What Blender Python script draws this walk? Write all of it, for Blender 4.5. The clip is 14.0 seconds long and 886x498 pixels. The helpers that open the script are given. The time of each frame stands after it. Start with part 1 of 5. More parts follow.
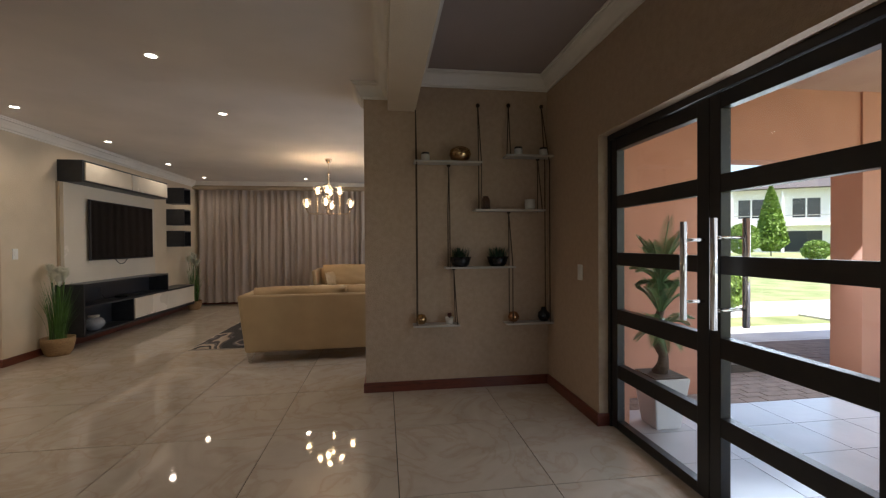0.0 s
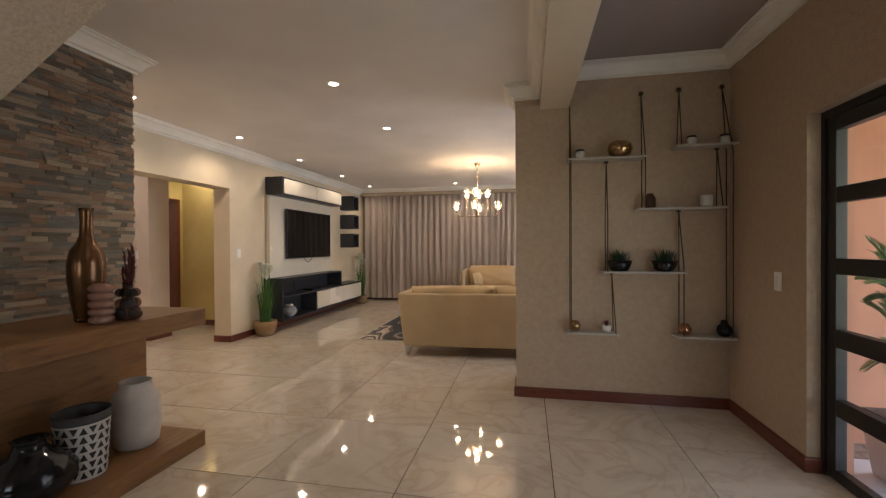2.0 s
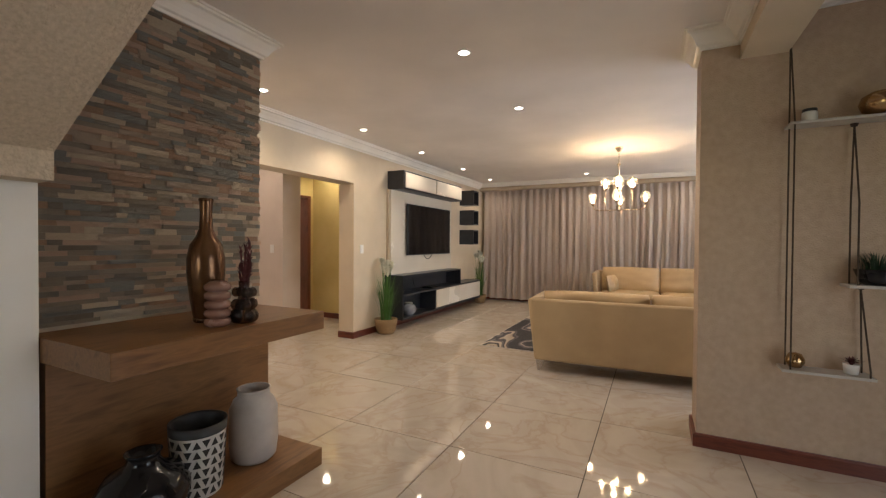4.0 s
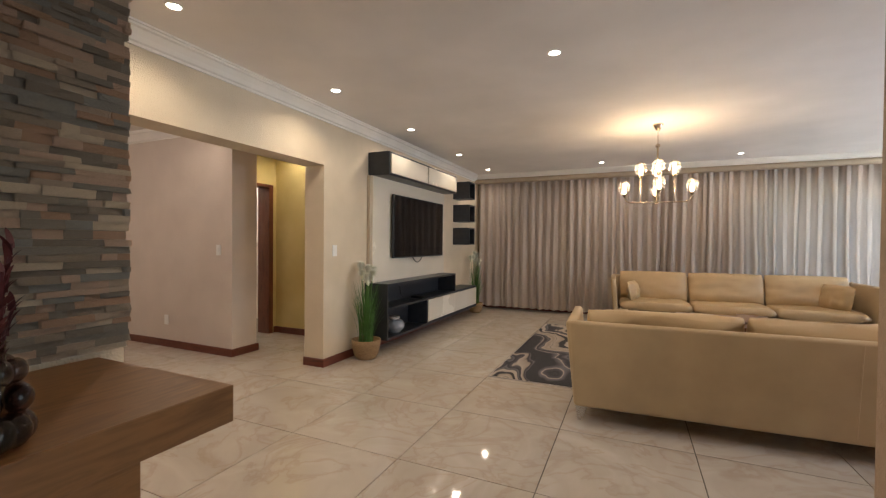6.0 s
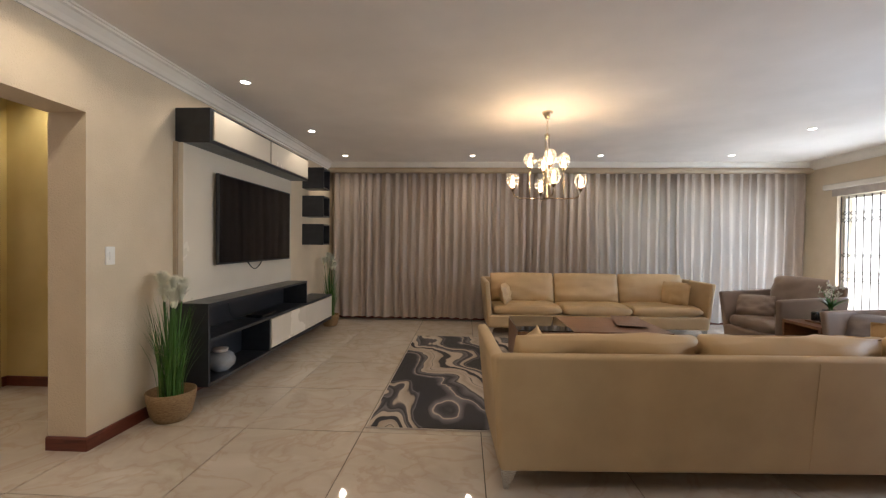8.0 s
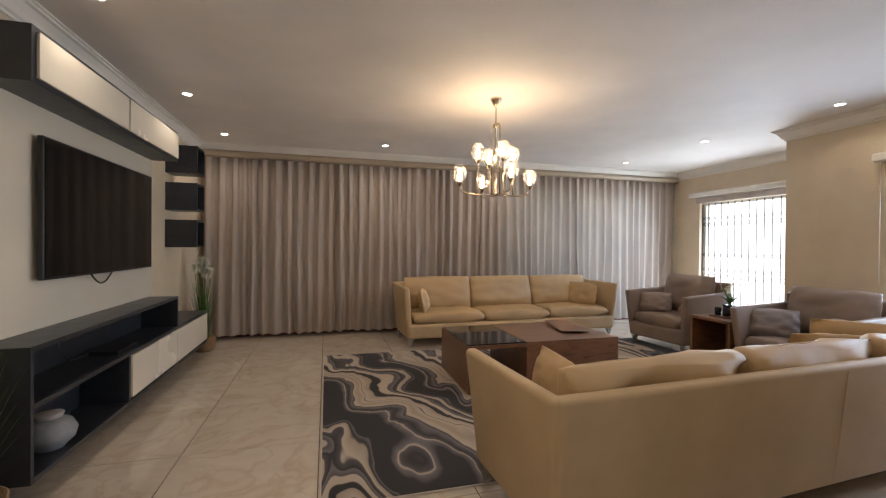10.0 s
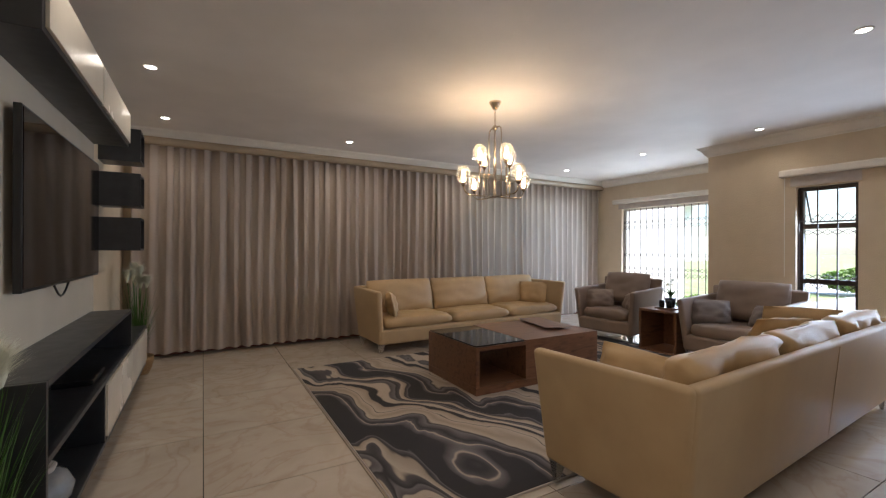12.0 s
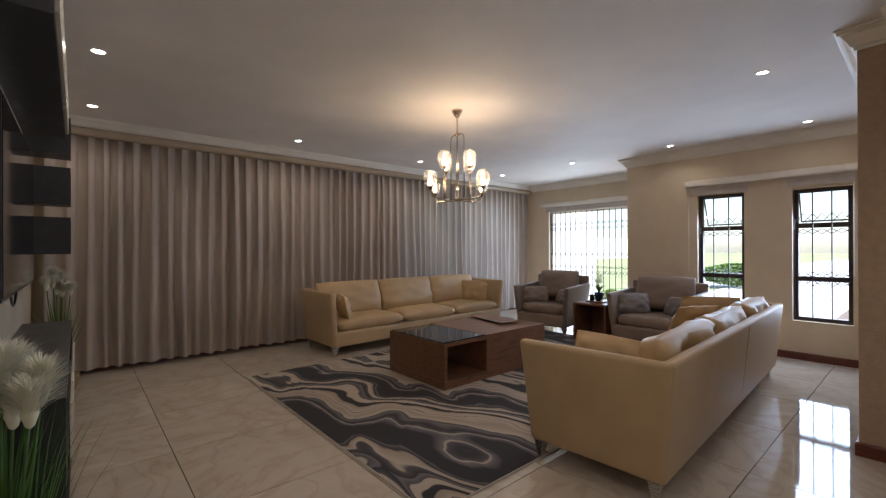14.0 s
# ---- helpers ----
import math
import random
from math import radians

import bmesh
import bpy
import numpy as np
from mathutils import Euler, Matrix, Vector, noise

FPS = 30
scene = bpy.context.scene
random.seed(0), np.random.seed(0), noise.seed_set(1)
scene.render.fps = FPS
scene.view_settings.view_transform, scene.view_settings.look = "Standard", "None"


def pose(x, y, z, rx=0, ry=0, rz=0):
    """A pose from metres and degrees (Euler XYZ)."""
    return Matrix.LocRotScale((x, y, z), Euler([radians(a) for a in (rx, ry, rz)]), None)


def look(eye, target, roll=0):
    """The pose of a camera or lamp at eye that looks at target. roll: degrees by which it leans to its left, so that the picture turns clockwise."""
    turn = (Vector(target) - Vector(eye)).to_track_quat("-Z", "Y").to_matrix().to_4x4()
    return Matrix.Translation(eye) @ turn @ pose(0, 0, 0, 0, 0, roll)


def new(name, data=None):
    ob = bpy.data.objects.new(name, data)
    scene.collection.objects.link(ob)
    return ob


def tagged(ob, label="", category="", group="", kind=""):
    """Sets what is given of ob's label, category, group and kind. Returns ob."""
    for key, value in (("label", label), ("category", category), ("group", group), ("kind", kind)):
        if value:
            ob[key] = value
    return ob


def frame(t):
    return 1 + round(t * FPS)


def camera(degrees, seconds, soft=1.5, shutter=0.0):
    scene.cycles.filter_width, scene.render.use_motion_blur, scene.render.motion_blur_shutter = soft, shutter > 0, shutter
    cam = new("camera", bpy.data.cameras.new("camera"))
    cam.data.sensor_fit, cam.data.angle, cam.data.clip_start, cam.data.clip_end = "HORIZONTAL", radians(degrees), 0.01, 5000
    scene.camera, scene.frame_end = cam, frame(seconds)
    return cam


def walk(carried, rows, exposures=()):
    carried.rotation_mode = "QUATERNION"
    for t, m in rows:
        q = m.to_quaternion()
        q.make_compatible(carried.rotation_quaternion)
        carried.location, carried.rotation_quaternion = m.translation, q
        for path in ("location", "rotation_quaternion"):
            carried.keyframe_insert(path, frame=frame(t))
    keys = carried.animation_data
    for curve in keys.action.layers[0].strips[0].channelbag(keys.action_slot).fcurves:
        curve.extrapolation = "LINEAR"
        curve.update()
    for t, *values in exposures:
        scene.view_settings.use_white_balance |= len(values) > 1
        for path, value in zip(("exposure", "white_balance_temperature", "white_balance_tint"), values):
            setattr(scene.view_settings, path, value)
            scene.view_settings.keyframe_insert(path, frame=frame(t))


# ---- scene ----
cam = camera(92.8, 14.0, soft=1.25)
PATH = [
    (0, (-0.535, 0.77, 1.288), (-0.261, 2.751, 1.265), -0.4),
    (0.5, (-0.539, 0.768, 1.29), (-0.409, 2.763, 1.267), -0.4),
    (1, (-0.555, 0.77, 1.293), (-0.576, 2.77, 1.273), -0.4),
    (1.5, (-0.577, 0.776, 1.298), (-0.772, 2.767, 1.281), -0.3),
    (2, (-0.604, 0.794, 1.301), (-0.998, 2.755, 1.286), -0.3),
    (2.5, (-0.641, 0.841, 1.302), (-1.251, 2.745, 1.287), -0.2),
    (3, (-0.704, 0.938, 1.3), (-1.5, 2.772, 1.287), -0.3),
    (5.5, (-1.507, 2.119, 1.308), (-2.428, 3.894, 1.275), 0.6),
    (6, (-1.68, 2.383, 1.304), (-2.495, 4.209, 1.275), 0.5),
    (6.5, (-1.856, 2.628, 1.303), (-2.524, 4.513, 1.273), 0.6),
    (7, (-2.005, 2.887, 1.307), (-2.497, 4.826, 1.276), 0.6),
    (7.5, (-2.126, 3.143, 1.311), (-2.42, 5.121, 1.281), 0.6),
    (8, (-2.246, 3.378, 1.313), (-2.351, 5.375, 1.287), 0.6),
    (8.5, (-2.368, 3.611, 1.316), (-2.297, 5.61, 1.294), 0.5),
    (9, (-2.518, 3.828, 1.327), (-2.273, 5.813, 1.305), 0.5),
    (11.5, (-3.582, 4.478, 1.302), (-2.706, 6.277, 1.299), 0.3),
    (12, (-3.781, 4.583, 1.301), (-2.792, 6.321, 1.3), 0.2),
    (12.5, (-3.947, 4.659, 1.304), (-2.845, 6.329, 1.305), 0.0),
    (13, (-4.088, 4.693, 1.305), (-2.898, 6.3, 1.305), -0.1),
    (13.5, (-4.182, 4.718, 1.304), (-2.92, 6.269, 1.305), -0.1),
    (14, (-4.243, 4.728, 1.302), (-2.932, 6.238, 1.305), -0.2),
]
walk(cam, [(t, look(eye, target, roll)) for t, eye, target, roll in PATH],
[(0, 1.12, 6400, 10), (3, 2.10, 6600, 11), (5.5, 2.0, 6300, 9), (7.5, 1.7, 6250, 9), (9, 1.65, 6200, 9), (11.5, 1.42, 6000, 9), (14, 1.08, 5800, 10)])

# ---- world, sun, large lights ----
scene.view_settings.exposure = 0.0
world = bpy.data.worlds.new("world")
scene.world = world
world.use_nodes = True
wn = world.node_tree.nodes
sky = wn.new("ShaderNodeTexSky")
sky.sky_type, sky.sun_disc = "NISHITA", False
SUN_FROM = Vector((0.28, -0.50, 0.82)).normalized()
sky.sun_elevation = math.asin(SUN_FROM.z)
sky.sun_rotation = math.atan2(SUN_FROM.x, SUN_FROM.y)
wn["Background"].inputs[1].default_value = 0.15
world.node_tree.links.new(sky.outputs[0], wn["Background"].inputs[0])


def lamp(name, kind, m, energy, colour=(1, 1, 1), **more):
    data = bpy.data.lights.new(name, kind)
    data.energy, data.color = energy, colour
    for key, value in more.items():
        if key == "size":
            data.size = value
        elif key == "size_y":
            data.shape, data.size_y = "RECTANGLE", value
        elif key == "angle":
            data.angle = value
        elif key == "spot":
            data.spot_size, data.spot_blend = value, 0.6
        elif key == "radius":
            data.shadow_soft_size = value
    ob = new(name, data)
    ob.matrix_world = m
    return ob


lamp("sun", "SUN", look(SUN_FROM * 20, (0, 0, 0)), 4.5, (1, 0.95, 0.87), angle=radians(0.5))
DAY = (0.76, 0.87, 1.0)
WARM = (1.0, 0.83, 0.64)
# the sky's light in the openings, given by added area lamps
lamp("opening_fill", "AREA", look((3.51, 9.1, 1.0), (0, 9.1, 0.9)), 28, DAY, size=1.4, size_y=1.9)
lamp("opening_fill", "AREA", look((2.32, 6.53, 1.22), (0, 6.53, 0.6)), 12, (0.70, 0.82, 1.0), size=0.5, size_y=1.5)
lamp("opening_fill", "AREA", look((2.32, 5.53, 1.22), (0, 5.53, 0.6)), 12, (0.70, 0.82, 1.0), size=0.5, size_y=1.5)
lamp("opening_fill", "AREA", look((2.5, 11.3, 1.3), (1.6, 10.5, 1.1)), 13, DAY, size=1.0, size_y=1.9)
lamp("sky_door", "AREA", look((1.0, 2.4, 1.1), (-3.4, 2.6, 1.2)), 3.0, (0.86, 0.92, 1.0), size=1.1, size_y=1.9)
lamp("sky_porch", "AREA", look((3.2, 4.25, 1.5), (2.9, 2.0, -0.1)), 18, (0.72, 0.85, 1.0), size=1.7, size_y=1.0)
lamp("sky_porch", "AREA", look((6.4, 1.4, 2.3), (3.2, 2.4, 0.0)), 8, (0.80, 0.9, 1.0), size=2.6, size_y=2.4)
# warm fill in an unseen south opening, added to brighten the stone wall
lamp("opening_fill", "AREA", look((-2.0, -2.6, 1.4), (-3.4, 2.8, 1.3)), 2.0, (1.0, 0.93, 0.84), size=1.2, size_y=1.3)


# ---- building blocks ----
def finish(name, bm, material, smooth=False):
    me = bpy.data.meshes.new(name)
    bmesh.ops.recalc_face_normals(bm, faces=bm.faces)
    bm.to_mesh(me)
    bm.free()
    if smooth:
        me.polygons.foreach_set("use_smooth", [True] * len(me.polygons))
    me.materials.append(material)
    return me


def part(name, bm, material, parent=None, label="", smooth=False, **tags):
    ob = new(name, finish(name, bm, material, smooth))
    ob.parent = parent
    return tagged(ob, label, **tags)


def thing(name, x=0, y=0, z=0, turn=0, label="", category="", group=""):
    ob = new(name)
    ob.empty_display_size = 0.1
    ob.matrix_basis = pose(x, y, z, 0, 0, turn)
    return tagged(ob, label, category, group)


def hexa(bm, low, high, bevel=0.0, segments=2):
    """A block from four lower and four upper corners."""
    v = [bm.verts.new(p) for p in (*low, *high)]
    faces = [bm.faces.new([v[i] for i in f]) for f in ((3, 2, 1, 0), (4, 5, 6, 7), (0, 1, 5, 4), (1, 2, 6, 5), (2, 3, 7, 6), (3, 0, 4, 7))]
    if bevel:
        edges = list({e for f in faces for e in f.edges})
        bmesh.ops.bevel(bm, geom=edges, offset=bevel, segments=segments, affect="EDGES", profile=0.5, clamp_overlap=True)


def box(bm, x0, x1, y0, y1, z0, z1, bevel=0.0, segments=2):
    hexa(bm, [(x0, y0, z0), (x1, y0, z0), (x1, y1, z0), (x0, y1, z0)], [(x0, y0, z1), (x1, y0, z1), (x1, y1, z1), (x0, y1, z1)], bevel, segments)
    return bm


def block(*a, **k):
    return box(bmesh.new(), *a, **k)


def lathe(bm, outline, x=0, y=0, z=0, sides=28, squash=1.0):
    """A turned body from (radius, height) pairs; closed at both ends where the radius is 0."""
    rings = []
    for r, h in outline:
        if r < 1e-5:
            rings.append([bm.verts.new((x, y, z + h))])
        else:
            rings.append([bm.verts.new((x + r * math.cos(a), y + r * squash * math.sin(a), z + h)) for a in (2 * math.pi * i / sides for i in range(sides))])
    for a, b in zip(rings, rings[1:]):
        for i in range(sides):
            j = (i + 1) % sides
            if len(a) == 1 and len(b) > 1:
                bm.faces.new((a[0], b[i], b[j]))
            elif len(b) == 1 and len(a) > 1:
                bm.faces.new((a[i], a[j], b[0]))
            elif len(a) > 1:
                bm.faces.new((a[i], a[j], b[j], b[i]))
    return bm


def tube(bm, points, radius, sides=8, taper=None):
    """A round bar along points."""
    points = [Vector(p) for p in points]
    rings = []
    up = Vector((0.31, 0.87, 0.38)).normalized()
    for i, p in enumerate(points):
        d = (points[min(i + 1, len(points) - 1)] - points[max(i - 1, 0)]).normalized()
        a = d.cross(up).normalized()
        b = d.cross(a)
        r = radius if taper is None else radius * taper[i]
        rings.append([bm.verts.new(p + r * (math.cos(t) * a + math.sin(t) * b)) for t in (2 * math.pi * k / sides for k in range(sides))])
    for a, b in zip(rings, rings[1:]):
        for i in range(sides):
            bm.faces.new((a[i], a[(i + 1) % sides], b[(i + 1) % sides], b[i]))
    bm.faces.new(rings[0][::-1])
    bm.faces.new(rings[-1])
    return bm


def pillow(bm, w, d, h, m=None, crown=0.5, seed=0, crease=0.008, cuts=12):
    """A stuffed cushion w by d by h about its own middle."""
    start = len(bm.verts)
    made = bmesh.ops.create_cube(bm, size=2)
    edges = list({e for v in made["verts"] for e in v.link_edges})
    bmesh.ops.subdivide_edges(bm, edges=edges, cuts=cuts, use_grid_fill=True)
    bm.verts.ensure_lookup_table()
    for v in bm.verts[start:]:
        x, y, z = v.co
        rim = (1 - crown * abs(x) ** 5) * (1 - crown * abs(y) ** 5)
        corner = 1 - 0.05 * (abs(z) ** 2)
        px, py = x * corner * (1 - 0.03 * y * y), y * corner * (1 - 0.03 * x * x)
        q = Vector((px * w / 2, py * d / 2, z * h / 2 * rim))
        q += Vector((0, 0, 1)) * (z * crease * noise.noise(Vector((px * 3 + seed * 7, py * 3, seed * 3.1))) * 2)
        q += Vector((0, 0, 1)) * (z * crease * noise.noise(Vector((px * 9 + seed, py * 4, seed)))) * 0.8
        v.co = (m @ q) if m else q
    return bm


def sweep(bm, line, profile, z):
    """A moulding along a line of (x, y) points, mitred, on the right-hand side of the way."""
    rings = []
    for i, p in enumerate(line):
        p = Vector(p)
        a = (p - Vector(line[i - 1])).normalized() if i else (Vector(line[1]) - p).normalized()
        b = (Vector(line[i + 1]) - p).normalized() if i < len(line) - 1 else a
        na, nb = Vector((a.y, -a.x)), Vector((b.y, -b.x))
        n = (na + nb) / max(0.2, 1 + na.dot(nb))
        rings.append([bm.verts.new((p.x + n.x * u, p.y + n.y * u, z + v)) for u, v in profile])
    for a, b in zip(rings, rings[1:]):
        for k in range(len(profile)):
            j = (k + 1) % len(profile)
            bm.faces.new((a[k], a[j], b[j], b[k]))
    bm.faces.new(rings[0])
    bm.faces.new(rings[-1][::-1])
    return bm


# ---- materials ----
def shader(name, colour, rough=0.5, metal=0.0, **more):
    m = bpy.data.materials.new(name)
    m.use_nodes = True
    b = m.node_tree.nodes["Principled BSDF"]
    b.inputs["Base Color"].default_value = (*colour, 1)
    b.inputs["Roughness"].default_value, b.inputs["Metallic"].default_value = rough, metal
    for key, value in more.items():
        b.inputs[key.replace("_", " ")].default_value = value
    return m


def add_node(m, kind, **inputs):
    n = m.node_tree.nodes.new(kind)
    for key, value in inputs.items():
        n.inputs[key.replace("_", " ")].default_value = value
    return n


def wire(m, a, b):
    m.node_tree.links.new(a, b)


def coords(m, scale=(1, 1, 1), per_object=False):
    tc = add_node(m, "ShaderNodeTexCoord")
    mp = add_node(m, "ShaderNodeMapping", Scale=scale)
    wire(m, tc.outputs["Object"], mp.inputs["Vector"])
    if per_object:
        info = add_node(m, "ShaderNodeObjectInfo")
        mul = add_node(m, "ShaderNodeVectorMath")
        mul.operation = "MULTIPLY"
        mul.inputs[1].default_value = (37, 53, 71)
        wire(m, info.outputs["Random"], mul.inputs[0])
        wire(m, mul.outputs[0], mp.inputs["Location"])
    return mp.outputs[0]


def ramp(m, source, stops):
    r = add_node(m, "ShaderNodeValToRGB")
    e = r.color_ramp.elements
    while len(e) < len(stops):
        e.new(0.5)
    for k, (at, c) in zip(e, stops):
        k.position, k.color = at, (*c, 1)
    wire(m, source, r.inputs[0])
    return r.outputs[0]


def textured(name, low, high, rough, scale, fine=200, bump=0.2, depth=0.002, metal=0.0, stretch=(1, 1, 1), per_object=False, detail=4, rough_vary=0.1, island=0.0, **more):
    m = shader(name, high, rough, metal, **more)
    b = m.node_tree.nodes["Principled BSDF"]
    v = coords(m, stretch, per_object)
    n = add_node(m, "ShaderNodeTexNoise", Scale=scale, Detail=detail)
    wire(m, v, n.inputs["Vector"])
    col = ramp(m, n.outputs[0], [(0.3, low), (0.7, high)])
    wire(m, col, b.inputs["Base Color"])
    f = add_node(m, "ShaderNodeTexNoise", Scale=fine, Detail=3)
    wire(m, v, f.inputs["Vector"])
    bp = add_node(m, "ShaderNodeBump", Strength=bump, Distance=depth)
    wire(m, f.outputs[0], bp.inputs["Height"])
    wire(m, bp.outputs[0], b.inputs["Normal"])
    rr = add_node(m, "ShaderNodeMapRange")
    rr.inputs[3].default_value, rr.inputs[4].default_value = rough - rough_vary, rough + rough_vary
    wire(m, n.outputs[0], rr.inputs[0])
    wire(m, rr.outputs[0], b.inputs["Roughness"])
    return m


def glowing(name, colour, strength):
    m = shader(name, (0.8, 0.8, 0.8), 0.4)
    b = m.node_tree.nodes["Principled BSDF"]
    b.inputs["Emission Color"].default_value = (*colour, 1)
    b.inputs["Emission Strength"].default_value = strength
    return m


def glass(name, tint=(1, 1, 1), rough=0.0, sharp=4.0, milky=0.0):
    m = bpy.data.materials.new(name)
    m.use_nodes = True
    nt = m.node_tree
    nt.nodes.clear()
    out = nt.nodes.new("ShaderNodeOutputMaterial")
    clear = nt.nodes.new("ShaderNodeBsdfTransparent")
    clear.inputs[0].default_value = (*tint, 1)
    gloss = nt.nodes.new("ShaderNodeBsdfGlossy")
    gloss.inputs["Roughness"].default_value = rough
    face = nt.nodes.new("ShaderNodeLayerWeight")
    face.inputs[0].default_value = 0.5
    power = nt.nodes.new("ShaderNodeMath")
    power.operation = "POWER"
    power.inputs[1].default_value = sharp
    nt.links.new(face.outputs["Facing"], power.inputs[0])
    amount = nt.nodes.new("ShaderNodeMath")
    amount.operation = "MULTIPLY_ADD"
    amount.inputs[1].default_value, amount.inputs[2].default_value = 0.6, 0.03
    nt.links.new(power.outputs[0], amount.inputs[0])
    mx = nt.nodes.new("ShaderNodeMixShader")
    nt.links.new(amount.outputs[0], mx.inputs[0])
    nt.links.new(clear.outputs[0], mx.inputs[1])
    nt.links.new(gloss.outputs[0], mx.inputs[2])
    last = mx
    if milky:
        soft = nt.nodes.new("ShaderNodeBsdfTranslucent")
        last = nt.nodes.new("ShaderNodeMixShader")
        last.inputs[0].default_value = milky
        nt.links.new(mx.outputs[0], last.inputs[1])
        nt.links.new(soft.outputs[0], last.inputs[2])
    nt.links.new(last.outputs[0], out.inputs[0])
    return m


def tile_material():
    m = shader("polished_tile", (0.6, 0.52, 0.43), 0.05, IOR=1.75)
    b = m.node_tree.nodes["Principled BSDF"]
    v = coords(m, (1, 1, 1), True)
    warp = add_node(m, "ShaderNodeTexNoise", Scale=1.0, Detail=4, Distortion=1.2)
    wire(m, v, warp.inputs["Vector"])
    base = ramp(m, warp.outputs[0], [(0.3, (0.47, 0.405, 0.33)), (0.48, (0.55, 0.48, 0.405)), (0.56, (0.515, 0.445, 0.37)), (0.72, (0.61, 0.545, 0.47))])
    vein = add_node(m, "ShaderNodeTexNoise", Scale=1.3, Detail=6, Distortion=2.2)
    wire(m, v, vein.inputs["Vector"])
    line = ramp(m, vein.outputs[0], [(0.44, (1, 1, 1)), (0.50, (0.84, 0.76, 0.68)), (0.52, (0.97, 0.95, 0.93)), (0.56, (1, 1, 1))])
    mx = add_node(m, "ShaderNodeMix")
    mx.data_type, mx.blend_type = "RGBA", "MULTIPLY"
    mx.inputs[0].default_value = 0.6
    wire(m, base, mx.inputs[6])
    wire(m, line, mx.inputs[7])
    wire(m, mx.outputs[2], b.inputs["Base Color"])
    sm = add_node(m, "ShaderNodeTexNoise", Scale=7, Detail=4)
    wire(m, v, sm.inputs["Vector"])
    rr = add_node(m, "ShaderNodeMapRange")
    rr.inputs[3].default_value, rr.inputs[4].default_value = 0.02, 0.07
    wire(m, sm.outputs[0], rr.inputs[0])
    wire(m, rr.outputs[0], b.inputs["Roughness"])
    return m


def rug_material():
    """Marbled pile: bands across the rug, bent by slow noise into tongues and eyes."""
    m = shader("marbled_rug", (0.3, 0.3, 0.3), 0.9)
    b = m.node_tree.nodes["Principled BSDF"]
    v = coords(m)

    def math_node(kind, a, c):
        n = add_node(m, "ShaderNodeMath")
        n.operation = kind
        wire(m, a, n.inputs[0])
        if isinstance(c, float):
            n.inputs[1].default_value = c
        else:
            wire(m, c, n.inputs[1])
        return n.outputs[0]

    axis = add_node(m, "ShaderNodeVectorMath")
    axis.operation = "DOT_PRODUCT"
    axis.inputs[1].default_value = (0.95, 0.30, 0)
    wire(m, v, axis.inputs[0])
    slow = add_node(m, "ShaderNodeTexNoise", Scale=1.0, Detail=1.5, Distortion=1.1)
    wire(m, coords(m, (1.0, 0.5, 1.0)), slow.inputs["Vector"])
    quick = add_node(m, "ShaderNodeTexNoise", Scale=3.0, Detail=2.5, Distortion=1.2)
    wire(m, coords(m, (1.0, 0.4, 1.0)), quick.inputs["Vector"])
    bent = math_node("ADD", axis.outputs["Value"], math_node("MULTIPLY", slow.outputs[0], 1.8))
    bent = math_node("ADD", bent, math_node("MULTIPLY", quick.outputs[0], 0.22))
    band = math_node("FRACT", math_node("MULTIPLY", bent, 0.95), 0.0)
    dark, grey, mid, cream, tan = (0.028, 0.025, 0.028), (0.085, 0.075, 0.078), (0.16, 0.145, 0.15), (0.47, 0.39, 0.315), (0.34, 0.275, 0.21)
    col = ramp(m, band, [(0.0, dark), (0.06, dark), (0.08, grey), (0.11, mid), (0.12, cream), (0.13, grey), (0.165, dark), (0.19, grey), (0.225, mid), (0.24, dark), (0.26, cream), (0.33, tan),
                         (0.385, cream), (0.39, dark), (0.40, cream), (0.49, tan), (0.50, dark), (0.56, dark), (0.575, cream), (0.64, cream), (0.65, grey), (0.69, mid), (0.70, dark), (0.74, grey), (0.75, cream),
                         (0.80, tan), (0.815, dark), (0.84, grey), (0.85, mid), (0.86, dark), (0.93, dark), (1.0, dark)])
    pile = add_node(m, "ShaderNodeTexNoise", Scale=260, Detail=2)
    wire(m, v, pile.inputs["Vector"])
    mx = add_node(m, "ShaderNodeMix")
    mx.data_type, mx.blend_type = "RGBA", "MULTIPLY"
    mx.inputs[0].default_value = 0.5
    wire(m, col, mx.inputs[6])
    wire(m, ramp(m, pile.outputs[0], [(0.3, (0.6, 0.6, 0.6)), (0.7, (1, 1, 1))]), mx.inputs[7])
    wire(m, mx.outputs[2], b.inputs["Base Color"])
    bp = add_node(m, "ShaderNodeBump", Strength=0.6, Distance=0.004)
    wire(m, pile.outputs[0], bp.inputs["Height"])
    wire(m, bp.outputs[0], b.inputs["Normal"])
    return m


def wood(name, low, high, rough, stretch=(1, 12, 12), scale=3.0):
    m = shader(name, high, rough)
    b = m.node_tree.nodes["Principled BSDF"]
    v = coords(m, stretch)
    n = add_node(m, "ShaderNodeTexNoise", Scale=scale, Detail=7, Distortion=0.5)
    wire(m, v, n.inputs["Vector"])
    wire(m, ramp(m, n.outputs[0], [(0.3, low), (0.52, high), (0.6, tuple(0.8 * c for c in high)), (0.75, tuple(1.2 * c for c in high))]), b.inputs["Base Color"])
    bp = add_node(m, "ShaderNodeBump", Strength=0.15, Distance=0.001)
    wire(m, n.outputs[0], bp.inputs["Height"])
    wire(m, bp.outputs[0], b.inputs["Normal"])
    return m


